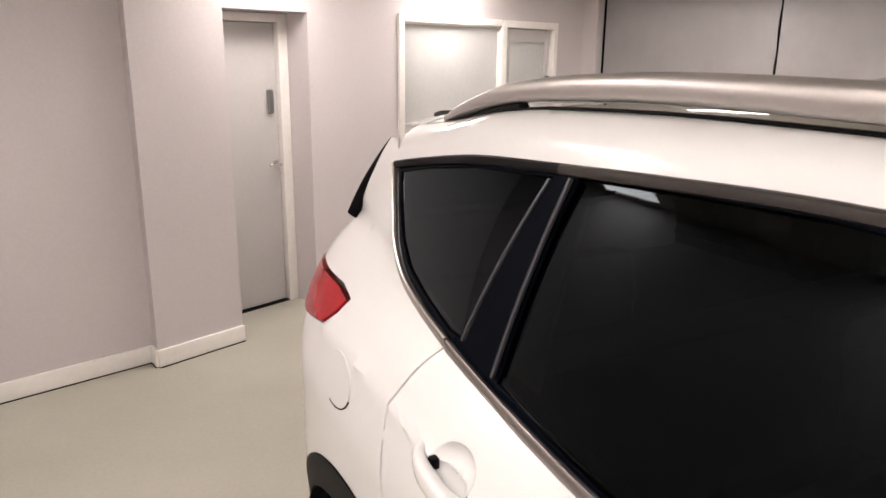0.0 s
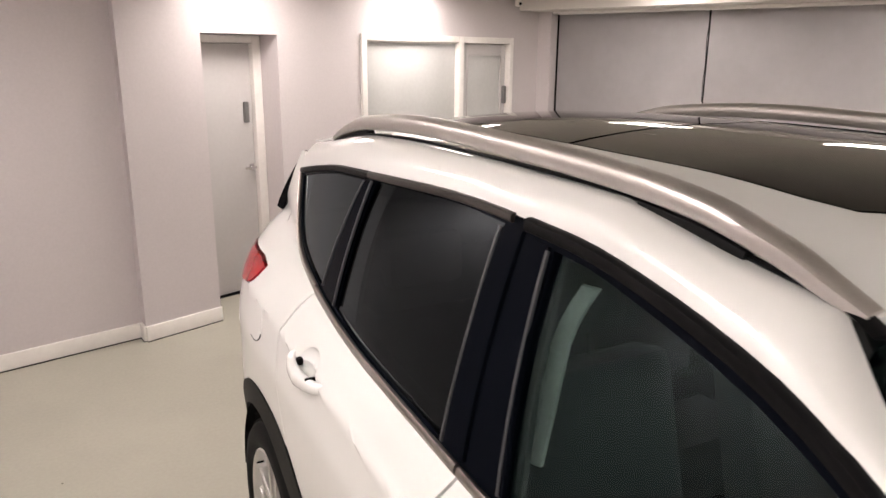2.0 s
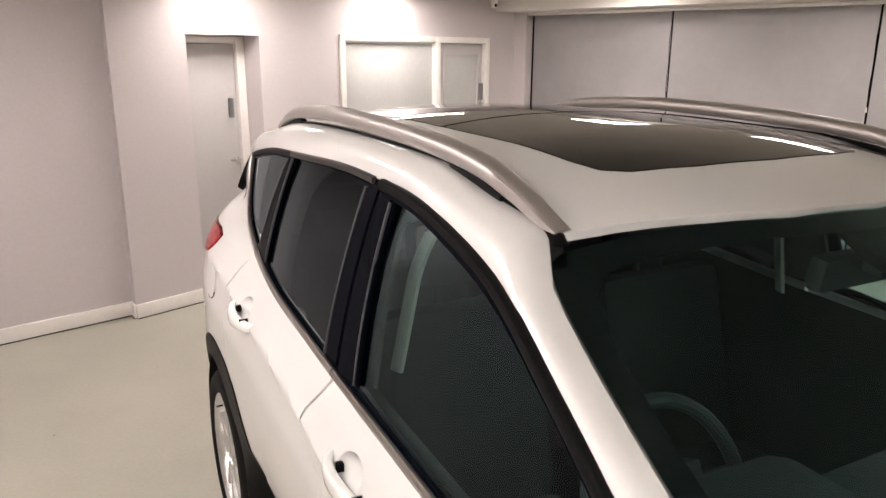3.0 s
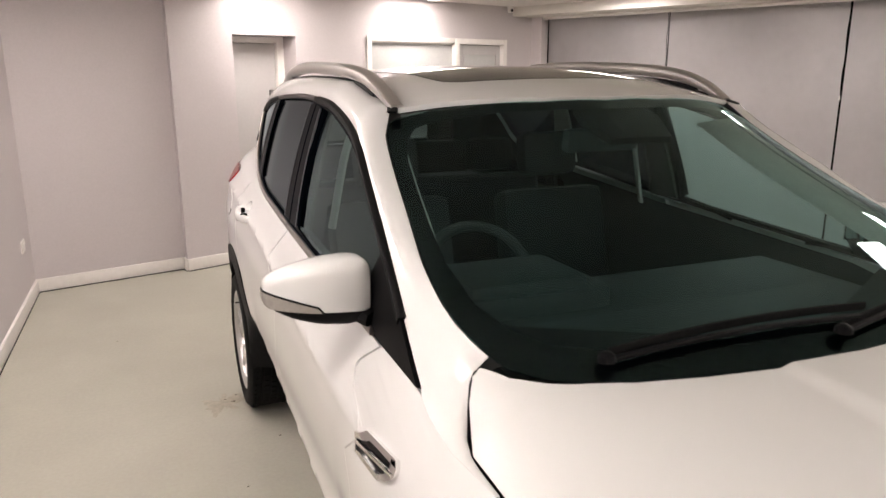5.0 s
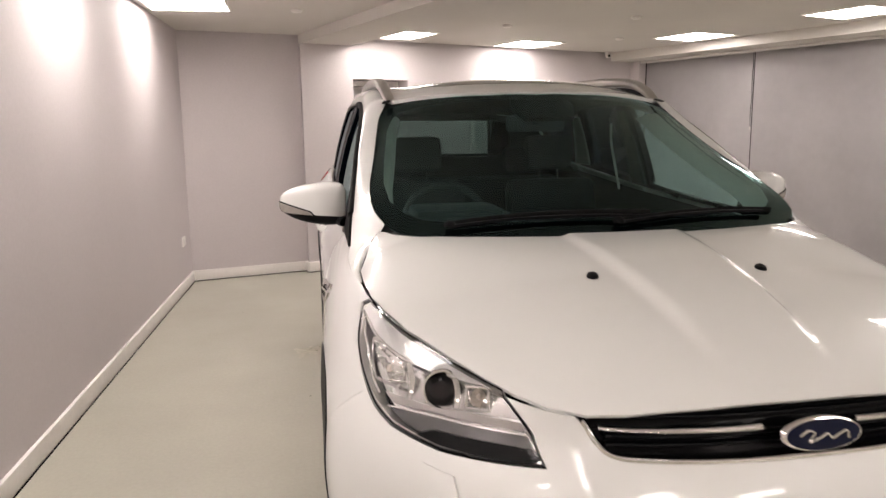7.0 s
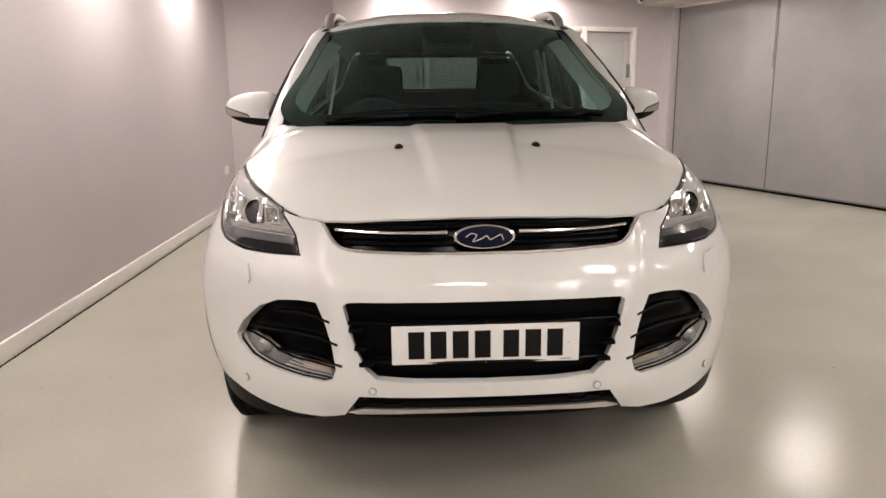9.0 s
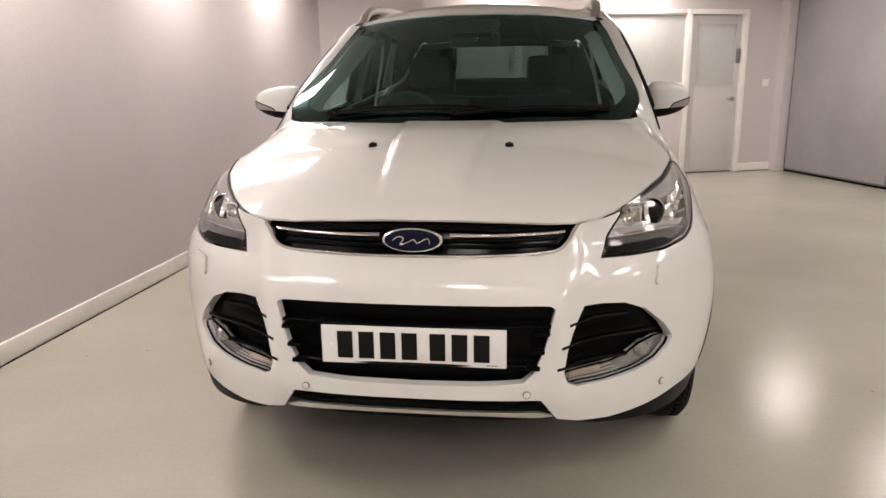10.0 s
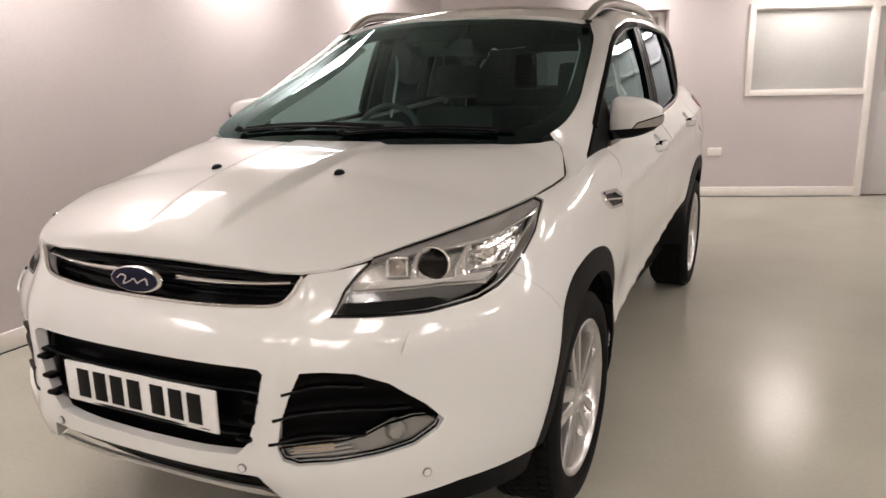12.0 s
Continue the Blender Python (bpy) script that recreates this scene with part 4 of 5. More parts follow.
both("lamp_shelf", patch([(.650, .885), (.80, .886), (.96, .885), (1.12, .876), (1.18, .889), (1.06, .894), (.95, .893), (.86, .901), (.76, .902), (.662, .900)], skin, step=.02, depth=.02, gap=0, d=-.014), M_LAMPGREY,
     lamps, "satin silver shelf")


def lamp_at(way, z, d, turn):
    return Matrix.Translation(skin((way, z), d)) @ pose(0, 0, 0, 0, 0, turn)


def turned(profile, m, n=28):
    bm = lathe(profile, n)
    bm.transform(m)
    return bm


eye = lamp_at(.93, .928, -.030, -68)
both("projector_ring", turned([(-.03, .040), (.002, .046), (.008, .045), (.008, .041), (-.006, .039)], eye, 36), M_CHROME, lamps, "chrome ring")
both("projector_lens", turned([(-.008, .040), (.004, .037), (.014, .028), (.019, .014), (.020, 0)], eye, 36), M_GLOSS, lamps, "dark projector lens")
small = lamp_at(.800, .930, -.024, -66)
bm = boxes((-.012, .004, -.026, .026, .020, .026), (-.012, .004, -.026, .026, -.026, -.020), (-.012, .004, -.026, -.020, -.020, .020), (-.012, .004, .020, .026, -.020, .020), bevel=.0015)
bm.transform(small)
both("small_lamp_frame", bm, M_FACET, lamps, "square chrome frame")
both("small_reflector", turned([(-.016, .004), (-.010, .014), (.000, .020)], small, 20), M_CHROME, lamps)
both("small_bulb", turned([(-.014, .006), (-.002, .006), (.002, .003), (.003, 0)], small, 14), M_BULB, lamps, "clear glass bulb")
for pts in (((.852, .953), (.858, .930), (.866, .905)), ((1.036, .956), (1.042, .925), (1.050, .893))):
    both("divider", tube([skin(p, -.010) for p in smooth_line(pts, 4)], lambda k: (.007, .008), 8, up=Vector((0, 1, 0))), M_FACET, lamps, "bright divider")
cup = [Vector(p) for p in ((1.072, .941), (1.14, .950), (1.235, .972), (1.262, .940), (1.235, .903), (1.111, .904))]
both("reflector_frame", patch(cup, skin, [shrink(even(cup, .03), .006)], step=.02, depth=.012, gap=0, d=-.012), M_CHROME, lamps)
facets = random.Random(5)
for i in range(5):
    for j in range(3):
        way, z = 1.104 + .028 * i, .916 + .006 * i + .015 * j
        bm = boxes((-.003, .003, -.012, .012, -.007, .007), bevel=.0012)
        bm.transform(lamp_at(way, z, -.024 + .004 * abs(i - 2), -50 + 13 * (i - 2) + facets.uniform(-5, 5)) @ pose(0, 0, 0, 0, 16 * (1 - j) + facets.uniform(-5, 5), 0))
        both("reflector_facet", bm, M_FACET if (i + j) % 3 else M_REFLECTOR, lamps)
both("indicator_bulb", turned([(-.016, .009), (.0, .009), (.006, .006), (.009, 0)], lamp_at(1.165, .933, -.018, -50), 16), M_BULB, lamps, "clear amber-tinted bulb")
both("washer_cover", patch([F(.675, .797), F(.728, .805), F(.735, .795), F(.730, .752), F(.714, .743), F(.675, .743), F(.669, .753)], skin, step=.012, depth=.006, gap=0, d=.007), M_PAINT, two,
     "white headlamp washer cover")
for x, z in ((.316, .466), (.708, .438)):
    p = skin(F(x, z), .001)
    a = -80 if x < .5 else -42
    bm = lathe([(-.004, .0115), (.002, .0115), (.0025, .0095), (.001, .009)], 20)
    bm.transform(Matrix.Translation(p) @ pose(0, 0, 0, 0, 0, a))
    both("sensor_ring", bm, M_GREYBOX, two)
    bm = lathe([(-.004, .009), (.0035, .0088), (.0042, 0)], 20)
    bm.transform(Matrix.Translation(p) @ pose(0, 0, 0, 0, 0, a))
    both("parking_sensor", bm, M_PAINT, two, "white parking sensor")

# badge and plate
badge = part("badge", lathe([(0, 0), (0, 1.0), (.35, 1.0), (.5, .96), (.55, .90)], 48, "z", pose(0, -.018, .893, 90 - 6, 0, 0) @ Matrix.Diagonal((.085, .0330, .02, 1))), M_CHROME, car, "chrome-edged oval badge")
part("badge_face", lathe([(.2, .92), (.62, .90), (.72, .5), (.75, 0)], 48, "z", pose(0, -.018, .893, 90 - 6, 0, 0) @ Matrix.Diagonal((.085, .0330, .02, 1))), M_BLUE, badge, "dark blue oval face")
swirl = [Vector((x * 1.25, -.034, .893 + z * 1.22)) for x, z in smooth_line(((-.042, .002), (-.03, .010), (-.018, .006), (-.026, -.008), (-.008, -.002), (.004, .004), (.012, -.004), (.024, .002), (.036, .006), (.040, -.006)), 6)]
part("badge_swirl", tube(swirl, lambda k: (.0022, .0022), 6, up=Vector((0, 1, 0))), M_CHROME, badge, "silver swirl")
plate = part("number_plate", boxes((-.26, .26, -.064, -.056, .5445, .6555), bevel=.003), M_PLATE, car, "white number plate", m=pose(0, .0, 0))
for x in (-.192, -.131, -.070, -.009, .070, .131, .192):
    part("plate_bar", boxes((x - .022, x + .022, -.0658, -.0635, .5605, .6395), bevel=.001), M_INK, plate)
part("plate_bar", boxes((.205, .235, -.0656, -.0635, .5515, .5530)), M_INK, plate)
part("plate_bar", boxes((-.03, .02, -.0656, -.0635, .5500, .5530)), M_INK, plate)
for x in (-.235, .232):
    part("screw_cap", lathe([(0, .006), (.003, .005), (.004, 0)], 12, "z", pose(x, -.064, .600, 90, 0, 0)), M_PLATE, plate)

# ---------- the car: glasshouse ----------
TOP = smooth_line(((1.172, 1.096), (1.40, 1.238), (1.55, 1.320), (1.727, 1.410), (1.96, 1.513), (2.248, 1.575), (2.467, 1.592), (2.70, 1.598), (2.95, 1.589), (3.18, 1.575),
                   (3.42, 1.556), (3.66, 1.520), (3.83, 1.490)), 5)
REARQ = smooth_line(((3.83, 1.490), (3.80, 1.462), (3.745, 1.392), (3.69, 1.328), (3.61, 1.283), (3.50, 1.258), (3.352, 1.236)), 4)
LOW = [Vector((y, belt_z(y))) for y in (3.2, 3.0, 2.75, 2.47, 2.2, 1.9, 1.6, 1.4)]
FRAME = TOP + REARQ[1:] + LOW
W_FRONT = smooth_line(((1.49, 1.262), (1.60, 1.315), (1.75, 1.392), (1.97, 1.485), (2.25, 1.548), (2.385, 1.562)), 4) + [Vector((2.372, 1.4)), Vector((2.350, 1.172))] + \
    [Vector((y, belt_z(y) + .017)) for y in (2.2, 1.9, 1.6, 1.5)]
W_REAR = [Vector(p) for p in ((2.535, 1.576), (2.70, 1.583), (2.95, 1.576), (3.092, 1.568), (3.122, 1.42), (3.155, 1.232))] + [Vector((y, belt_z(y) + .015)) for y in (3.0, 2.75, 2.545)] + [Vector((2.53, 1.40))]
W_QTR = [Vector(p) for p in ((3.15, 1.560), (3.42, 1.538), (3.64, 1.504), (3.790, 1.474), (3.740, 1.405), (3.680, 1.342), (3.603, 1.299), (3.49, 1.272), (3.36, 1.251), (3.285, 1.253), (3.21, 1.42))]
both("window_surround", patch(FRAME, on_cabin, [W_FRONT, W_REAR, W_QTR], step=.04, depth=.02, gap=.001, d=.002), M_PILLAR, two, "black window surround")
for nm, w, mat, par, lab in (("front_door_glass", W_FRONT, M_WINDOW, front_doors, "green-tinted side window"), ("rear_door_glass", W_REAR, M_PRIVACY, rear_doors, "dark privacy glass"),
                             ("quarter_glass", W_QTR, M_PRIVACY, quarters, "dark privacy glass")):
    both(nm, patch(w, on_pane, step=.04, depth=0, gap=-.008, d=-.002), mat, par, lab)
# belt trim
for a, b in ((1.47, 2.466), (2.474, 3.335)):
    n = 16
    line = [Vector((cabin(y, belt_z(y)) + .009, y, belt_z(y) + .002)) for y in (a + (b - a) * k / n for k in range(n + 1))]
    both("belt_trim", tube(line, lambda k: (.007, .0125), 10), M_TRIM_METAL, two, "brushed metal belt trim")
line = [Vector((cabin(p[0], p[1]) + .007, p[0] + .004, p[1] - .004)) for p in smooth_line(((3.345, 1.234), (3.50, 1.254), (3.615, 1.279), (3.697, 1.325), (3.752, 1.39), (3.807, 1.46), (3.835, 1.49)), 5)]
both("belt_trim", tube(line, lambda k: (.007, .012 - .006 * k), 10), M_TRIM_METAL, two, "brushed metal belt trim")
# door frame top mouldings
for lo, hi, mat, size, lab in ((1.30, 2.474, M_PLASTIC, .013, "black rubber window moulding"), (2.470, 3.14, M_TRIM_DARK, .009, "dark satin window moulding"), (3.12, 3.9, M_PLASTIC, .009, "black rubber window moulding")):
    line = [Vector((cabin(p[0], p[1]) + .005, p[0], p[1] - .004)) for p in TOP if lo < p[0] < hi]
    both("drip_moulding", tube(line, lambda k: (size, size), 10), mat, two, lab)
for y0, y1, z0, z1 in ((2.485, 2.515, 1.185, 1.568),):
    bm = patch([(2.335, 1.180), (2.395, 1.566), (2.455, 1.572), (2.445, 1.172)], on_cabin, step=.05, depth=.01, gap=0, d=.010)
    both("pillar_cover", bm, M_PILLAR, two, "gloss black pillar cover")
    bm = patch([(2.462, 1.176), (2.470, 1.574), (2.528, 1.570), (2.532, 1.180)], on_cabin, step=.05, depth=.01, gap=0, d=.010)
    both("pillar_cover", bm, M_PILLAR, two, "gloss black pillar cover")
bm = patch([(3.100, 1.566), (3.146, 1.558), (3.275, 1.250), (3.168, 1.238)], on_cabin, step=.05, depth=.01, gap=0, d=.009)
both("pillar_cover", bm, M_PILLAR, two, "black pillar cover")
for pts in (((3.098, 1.564), (3.126, 1.42), (3.162, 1.240)), ((3.148, 1.556), (3.212, 1.42), (3.283, 1.258)), ((2.535, 1.572), (2.532, 1.40), (2.540, 1.178)), ((2.392, 1.560), (2.374, 1.40), (2.348, 1.176))):
    line = [on_cabin(q, .009) for q in smooth_line(pts, 5)]
    both("window_seal", tube(line, lambda k: (.0035, .0035), 8, up=Vector((1, 0, 0))), M_SEAL, two, "dark grey rubber window seal")


# roof edge and windscreen pillar
SCREEN_SIDE = smooth_line(((.69, 1.052), (.708, 1.09), (.730, 1.16), (.738, 1.245), (.730, 1.37), (.716, 1.46), (.699, 1.56), (.681, 1.68), (.660, 1.81), (.647, 1.875), (.630, 1.918)), 6)
screen_half_top = [(.602, 1.924), (.5, 1.896), (.35, 1.843), (.2, 1.801), (0, 1.782)]
foot = [(0, .892), (.2, .900), (.36, .919), (.49, .945), (.595, .985), (.64, 1.011)]
GLASS = [Vector(p) for p in foot] + SCREEN_SIDE + [Vector(p) for p in screen_half_top]
GLASS += [Vector((-p[0], p[1])) for p in GLASS[-2:0:-1]]
CLEAR = [Vector(p) for p in ((0, .975), (.24, .98), (.47, 1.015), (.59, 1.07), (.645, 1.13), (.680, 1.22), (.685, 1.35), (.668, 1.5), (.646, 1.64), (.630, 1.74), (.614, 1.79), (.596, 1.825), (.570, 1.850), (.54, 1.848), (.4, 1.806),
                               (.2, 1.755), (.10, 1.740), (0, 1.735))]
CLEAR += [Vector((-p[0], p[1])) for p in CLEAR[-2:0:-1]]
wind = part("windscreen", patch(GLASS, on_screen, step=.05, depth=.006, gap=.003), M_SCREEN, car, "tinted windscreen")
part("black_border", patch(GLASS, on_screen, [CLEAR], step=.04, depth=0, gap=.004, d=-.003), M_GLOSS, wind, "black painted glass border")
part("sensor_shroud", patch([(-.13, 1.70), (-.10, 1.60), (.10, 1.60), (.13, 1.70), (.12, 1.76), (-.12, 1.76)], on_screen, step=.05, depth=.02, gap=0, d=-.006), M_DARK, wind, "black sensor shroud")

ROOF_X = .605
roof_front = [(.592, 1.932), (.5, 1.900), (.35, 1.847), (.2, 1.805), (0, 1.786)]
SUN = [(.385, 2.10), (.40, 2.18), (.405, 2.6), (.40, 3.3), (.385, 3.46), (.30, 3.49), (0, 3.50), (-.30, 3.49), (-.385, 3.46), (-.40, 3.3), (-.405, 2.6), (-.40, 2.18), (-.385, 2.10), (-.34, 2.060), (-.2, 2.025), (0, 2.01), (.2, 2.025), (.34, 2.060)]
right_edge = [(ROOF_X, 2.1), (ROOF_X, 2.5), (ROOF_X, 3.0), (.595, 3.5), (.585, 3.8), (.575, 3.95)]
rear = [(.3, 4.10), (0, 4.13)]
half = roof_front[::-1][1:] + right_edge + rear
ROOF = [(0, 1.786)] + half + [(-x, y) for x, y in half[-2::-1]]
roof_panel = part("roof", patch(ROOF, on_roof, [SUN], step=.05, depth=.015, gap=0), M_PAINT, car, "white roof with a glass panel")
SUN_F = [(.382, 2.103), (.397, 2.18), (.402, 2.6), (.402, 2.735), (-.402, 2.735), (-.402, 2.6), (-.397, 2.18), (-.382, 2.103), (-.337, 2.064), (-.2, 2.029), (0, 2.014), (.2, 2.029), (.337, 2.064)]
SUN_R = [(.402, 2.75), (.397, 3.3), (.382, 3.456), (.30, 3.486), (0, 3.496), (-.30, 3.486), (-.382, 3.456), (-.397, 3.3), (-.402, 2.75)]
for o in (SUN_F, SUN_R):
    part("glass_roof_panel", patch(o, on_roof, step=.06, depth=.012, gap=0, d=.001), M_ROOFGLASS, roof_panel, "black glass roof panel")
part("roof_blind", patch([(x * 1.03, 2.8 + (y - 2.8) * 1.03) for x, y in SUN], on_roof, step=.1, depth=0, gap=0, d=-.03), M_DARK, roof_panel)

# pillar and cant rail between the window line and the roof or windscreen
ups = []
for p in TOP:
    y, z = p
    low = Vector((cabin(y, z) + .002, y, z + .001))
    if y < 1.95:
        k = (y - 1.172) / (1.95 - 1.172)
        e = min(SCREEN_SIDE, key=lambda q: abs(q[1] - (1.09 + k * (1.920 - 1.09))))
        top = on_screen(e) + Vector((.002, 0, .0))
    else:
        xe = ROOF_X - .02 * ease(3.0, 3.9, y)
        top = Vector((xe - .001, y, roof(xe, y)))
    ups.append((low, top))
def pillar_row(low, top):
    row = []
    for j in range(7):
        t = j / 6
        out = Vector((.55, -.25 if low.y < 1.9 else 0, .8)).normalized()
        swell = (.030 if low.y > 1.9 else .022) * (4 * t * (1 - t)) ** .8 * (1 - (.75 * t if low.y < 1.95 else .2 * t)) * ease(1.10, 1.5, low.y)
        row.append(low.lerp(top, t) + out * swell)
    return row


def foot_row(ly, lz, fx, fy):
    """Scuttle corner between wing and bonnet, below the windscreen pillar."""
    low = Vector((side(ly, lz) - .0012, ly, lz))
    top = Vector((fx, fy, hood(fx, fy) - .001))
    rise = Vector((side(ly, lz + .01) - low.x, 0, .01)).normalized() * (top - low).length
    flat = Vector((-.9, 0, .35)) * (top - low).length
    row = []
    for j in range(7):
        t = j / 6
        q = low * (2 * t ** 3 - 3 * t * t + 1) + rise * (t ** 3 - 2 * t * t + t) + top * (3 * t * t - 2 * t ** 3) + flat * (t ** 3 - t * t)
        row.append(q.lerp(low.lerp(top, t), .8 * ease(1.04, 1.172, ly)))
    return row


def loft(rows):
    bm = bmesh.new()
    vs = [[bm.verts.new(p) for p in r] for r in rows]
    for g, h in zip(vs, vs[1:]):
        for j in range(6):
            bm.faces.new((g[j], h[j], h[j + 1], g[j + 1]))
    bmesh.ops.recalc_face_normals(bm, faces=bm.faces[:])
    if sum(f.normal.x + f.normal.z for f in bm.faces) < 0:
        bmesh.ops.reverse_faces(bm, faces=bm.faces[:])
    return bm


pillar_rows = [pillar_row(*p) for p in ups]
foot_rows = [foot_row(*p) for p in ((.86, 1.037, .7995, .86), (.92, 1.041, .7995, .92), (.975, 1.045, .7985, .977), (1.0, 1.047, .790, 1.009), (1.03, 1.053, .7735, 1.045),
                                    (1.08, 1.062, .752, 1.085), (1.12, 1.071, .736, 1.103), (1.15, 1.080, .721, 1.108))]
inner = loft(pillar_rows)
for v in inner.verts:
    v.co += Vector((-.032, .0, -.022))
both("pillar_lining", inner, M_LINING, two)
bm = loft(foot_rows + pillar_rows)
inside_verts = [v for v in bm.verts if not v.is_boundary and v.co.y < 1.6]
for _ in range(6):
    bmesh.ops.smooth_vert(bm, verts=inside_verts, factor=.5, use_axis_x=True, use_axis_y=True, use_axis_z=True)
both("roof_pillar", bm, M_PAINT, two, "white windscreen pillar and roof edge", angle=70)
part("cowl", patch([(0, .80), (.25, .86), (.45, .95), (.60, 1.10), (.60, 1.3), (0, 1.0), (-.60, 1.3), (-.60, 1.10), (-.45, .95), (-.25, .86)], on_hood, step=.08, depth=0, gap=0, d=-.022), M_PLASTIC, car, "black scuttle panel")

# roof rails
def rail_line(s):
    return smooth_line(((.592, 1.935, 1.582), (.598, 1.985, 1.604), (.602, 2.06, 1.634), (.604, 2.20, 1.667), (.604, 2.46, 1.687), (.600, 2.93, 1.697), (.592, 3.2, 1.690), (.584, 3.43, 1.672), (.578, 3.56, 1.648), (.572, 3.66, 1.622), (.568, 3.735, 1.597)), 6)


both("roof_rail", tube(rail_line(1), lambda k: (.021 + .006 * math.sin(math.pi * k), .010 + .013 * math.sin(math.pi * k)), 14), M_SATIN, two, "satin silver roof rail")
for pts in (((.603, 2.10, 1.612), (.604, 2.18, 1.630), (.604, 2.30, 1.644)), ((.584, 3.42, 1.645), (.577, 3.55, 1.622), (.570, 3.70, 1.590))):
    both("rail_foot", tube(smooth_line(pts, 5), lambda k: (.011, .010), 8), M_PLASTIC, two, "black rail foot")
line = [Vector((ROOF_X - .004 - .02 * ease(3.0, 3.9, y), y, roof(ROOF_X, y) + .004)) for y in [1.93 + .1 * k for k in range(20)]]
both("roof_seam", tube(line, lambda k: (.008, .003), 6), M_PLASTIC, two, "black roof seam strip")

line = [Vector((x, y, roof(x, y) + .003)) for x, y in ((.618, 1.905), (.606, 1.935), (.598, 1.965), (.594, 2.0))]
both("roof_seam", tube(line, lambda k: (.015, .003), 6), M_PLASTIC, two, "black roof seam strip")

# tail: spoiler, rear window, tailgate
SP = [(-.57, 3.90), (.57, 3.90), (.55, 4.03), (.3, 4.15), (0, 4.18), (-.3, 4.15), (-.55, 4.03)]
part("roof_spoiler", patch(SP, on_roof, step=.06, depth=.025, gap=0, d=.002), M_PAINT, car, "white roof spoiler")
bm = boxes((-.58, .58, 4.27, 4.33, .45, 1.25), bevel=.03)
tailgate = part("tailgate", bm, M_PAINT, car, "white tailgate")
bm = bmesh.new()
g = [bm.verts.new(p) for p in ((-.42, 4.27, 1.26), (.42, 4.27, 1.26), (.38, 4.14, 1.53), (-.38, 4.14, 1.53))]
bm.faces.new(g)
part("rear_window", bm, glass("rear_glass", (.13, .155, .15), gloss_0=.04), tailgate, "tinted rear window")
for s in (-1, 1):
    bm = bmesh.new()
    for (a, b2, c2, d2) in (((.40, 4.29, 1.18), (.60, 4.27, 1.18), (.50, 4.09, 1.50), (.36, 4.15, 1.52)),):
        vs = [bm.verts.new((s * p[0], p[1], p[2])) for p in (a, b2, c2, d2)]
        bm.faces.new(vs)
    bmesh.ops.solidify(bm, geom=bm.faces[:], thickness=.03)
    part("rear_pillar", bm, M_GLOSS, tailgate)
    line = [Vector((s * x, y, z)) for x, y, z in smooth_line(((.578, 4.032, 1.510), (.597, 4.060, 1.47), (.626, 4.100, 1.40), (.648, 4.130, 1.335), (.658, 4.144, 1.300)), 5)]
    part("rear_side_deflector", tube(line, lambda k: (.010, .020), 8), M_GLOSS, tailgate, "gloss black pillar deflector")
part("rear_bumper", boxes((-.70, .70, 4.22, 4.36, .40, .68), bevel=.05), M_PAINT, car, "white rear bumper")

# ---------- the car: mirrors, handles, vents, wipers ----------
def door_mirror(cx, half):
    bm = bmesh.new()
    bmesh.ops.create_uvsphere(bm, u_segments=36, v_segments=22, radius=1)
    for v in bm.verts:
        x, y, z = v.co
        q = 5.0
        r = (abs(x) ** q + abs(y) ** q + abs(z) ** q) ** (-1 / q)
        x, y, z = x * r, y * r, z * r
        t = (x + 1) / 2
        top, bot = 1.282 - .040 * t ** 2.8, 1.120 + .050 * t ** 2.4
        yy = y * (.062 - .026 * max(0, x)) + .022 * max(0, x) ** 2
        v.co = Vector((cx + half * x, 1.540 + yy, (top + bot) / 2 + z * (top - bot) / 2 * (1 - .12 * max(0, y))))
    return bm


def cut(bm, at, way, below):
    bmesh.ops.bisect_plane(bm, geom=bm.verts[:] + bm.edges[:] + bm.faces[:], plane_co=at, plane_no=way, clear_inner=not below, clear_outer=below)
    return bm


M_INDICATOR = material("indicator_lens", (.30, .28, .255), rough=.2, coat=.5, grain=.1, grain_scale=60)
for s, (cx, half), door in ((1, (.902, .093), front_doors[0]), (-1, (.928, .120), front_doors[1])):
    whole_one = door_mirror(cx, half)
    low, strip = whole_one.copy(), whole_one.copy()
    split = ((cx, 1.58, 1.164), (-.09, 0, 1))
    cut(whole_one, *split, False)
    cut(low, *split, True)
    cut(strip, *split, False)
    seam = strip.copy()
    for bm, e in ((strip, 0), (seam, .0035)):
        cut(bm, (cx + .6 * half, 1.58, 1.196 + e), (-.32, 0, 1), True)
        cut(bm, (cx - e, 1.58, 1.165), (1, 0, -.8), False)
        bmesh.ops.delete(bm, geom=[f for f in bm.faces if f.calc_center_median().y > 1.58], context="FACES")
        for v in bm.verts:
            v.co += Vector((.002, -.002, 0)) if e else Vector((.004, -.004, -.0005))
    glass_one = boxes((-half * .75, half * .75, -.003, .003, -.05, .05), bevel=.002)
    glass_one.transform(Matrix.Translation((cx - .01, 1.598, 1.196)))
    for nm, bm, mat, lab in (("door_mirror", whole_one, M_PAINT, "white door mirror cap"), ("mirror_base", low, M_PLASTIC, "black mirror underside"),
                             ("mirror_indicator", strip, M_INDICATOR, "clear indicator lens"), ("indicator_seam", seam, M_DARK, "dark joint round the lens"), ("mirror_glass", glass_one, M_CHROME, "mirror glass")):
        part(nm, bm if s > 0 else flip(bm), mat, door, lab)
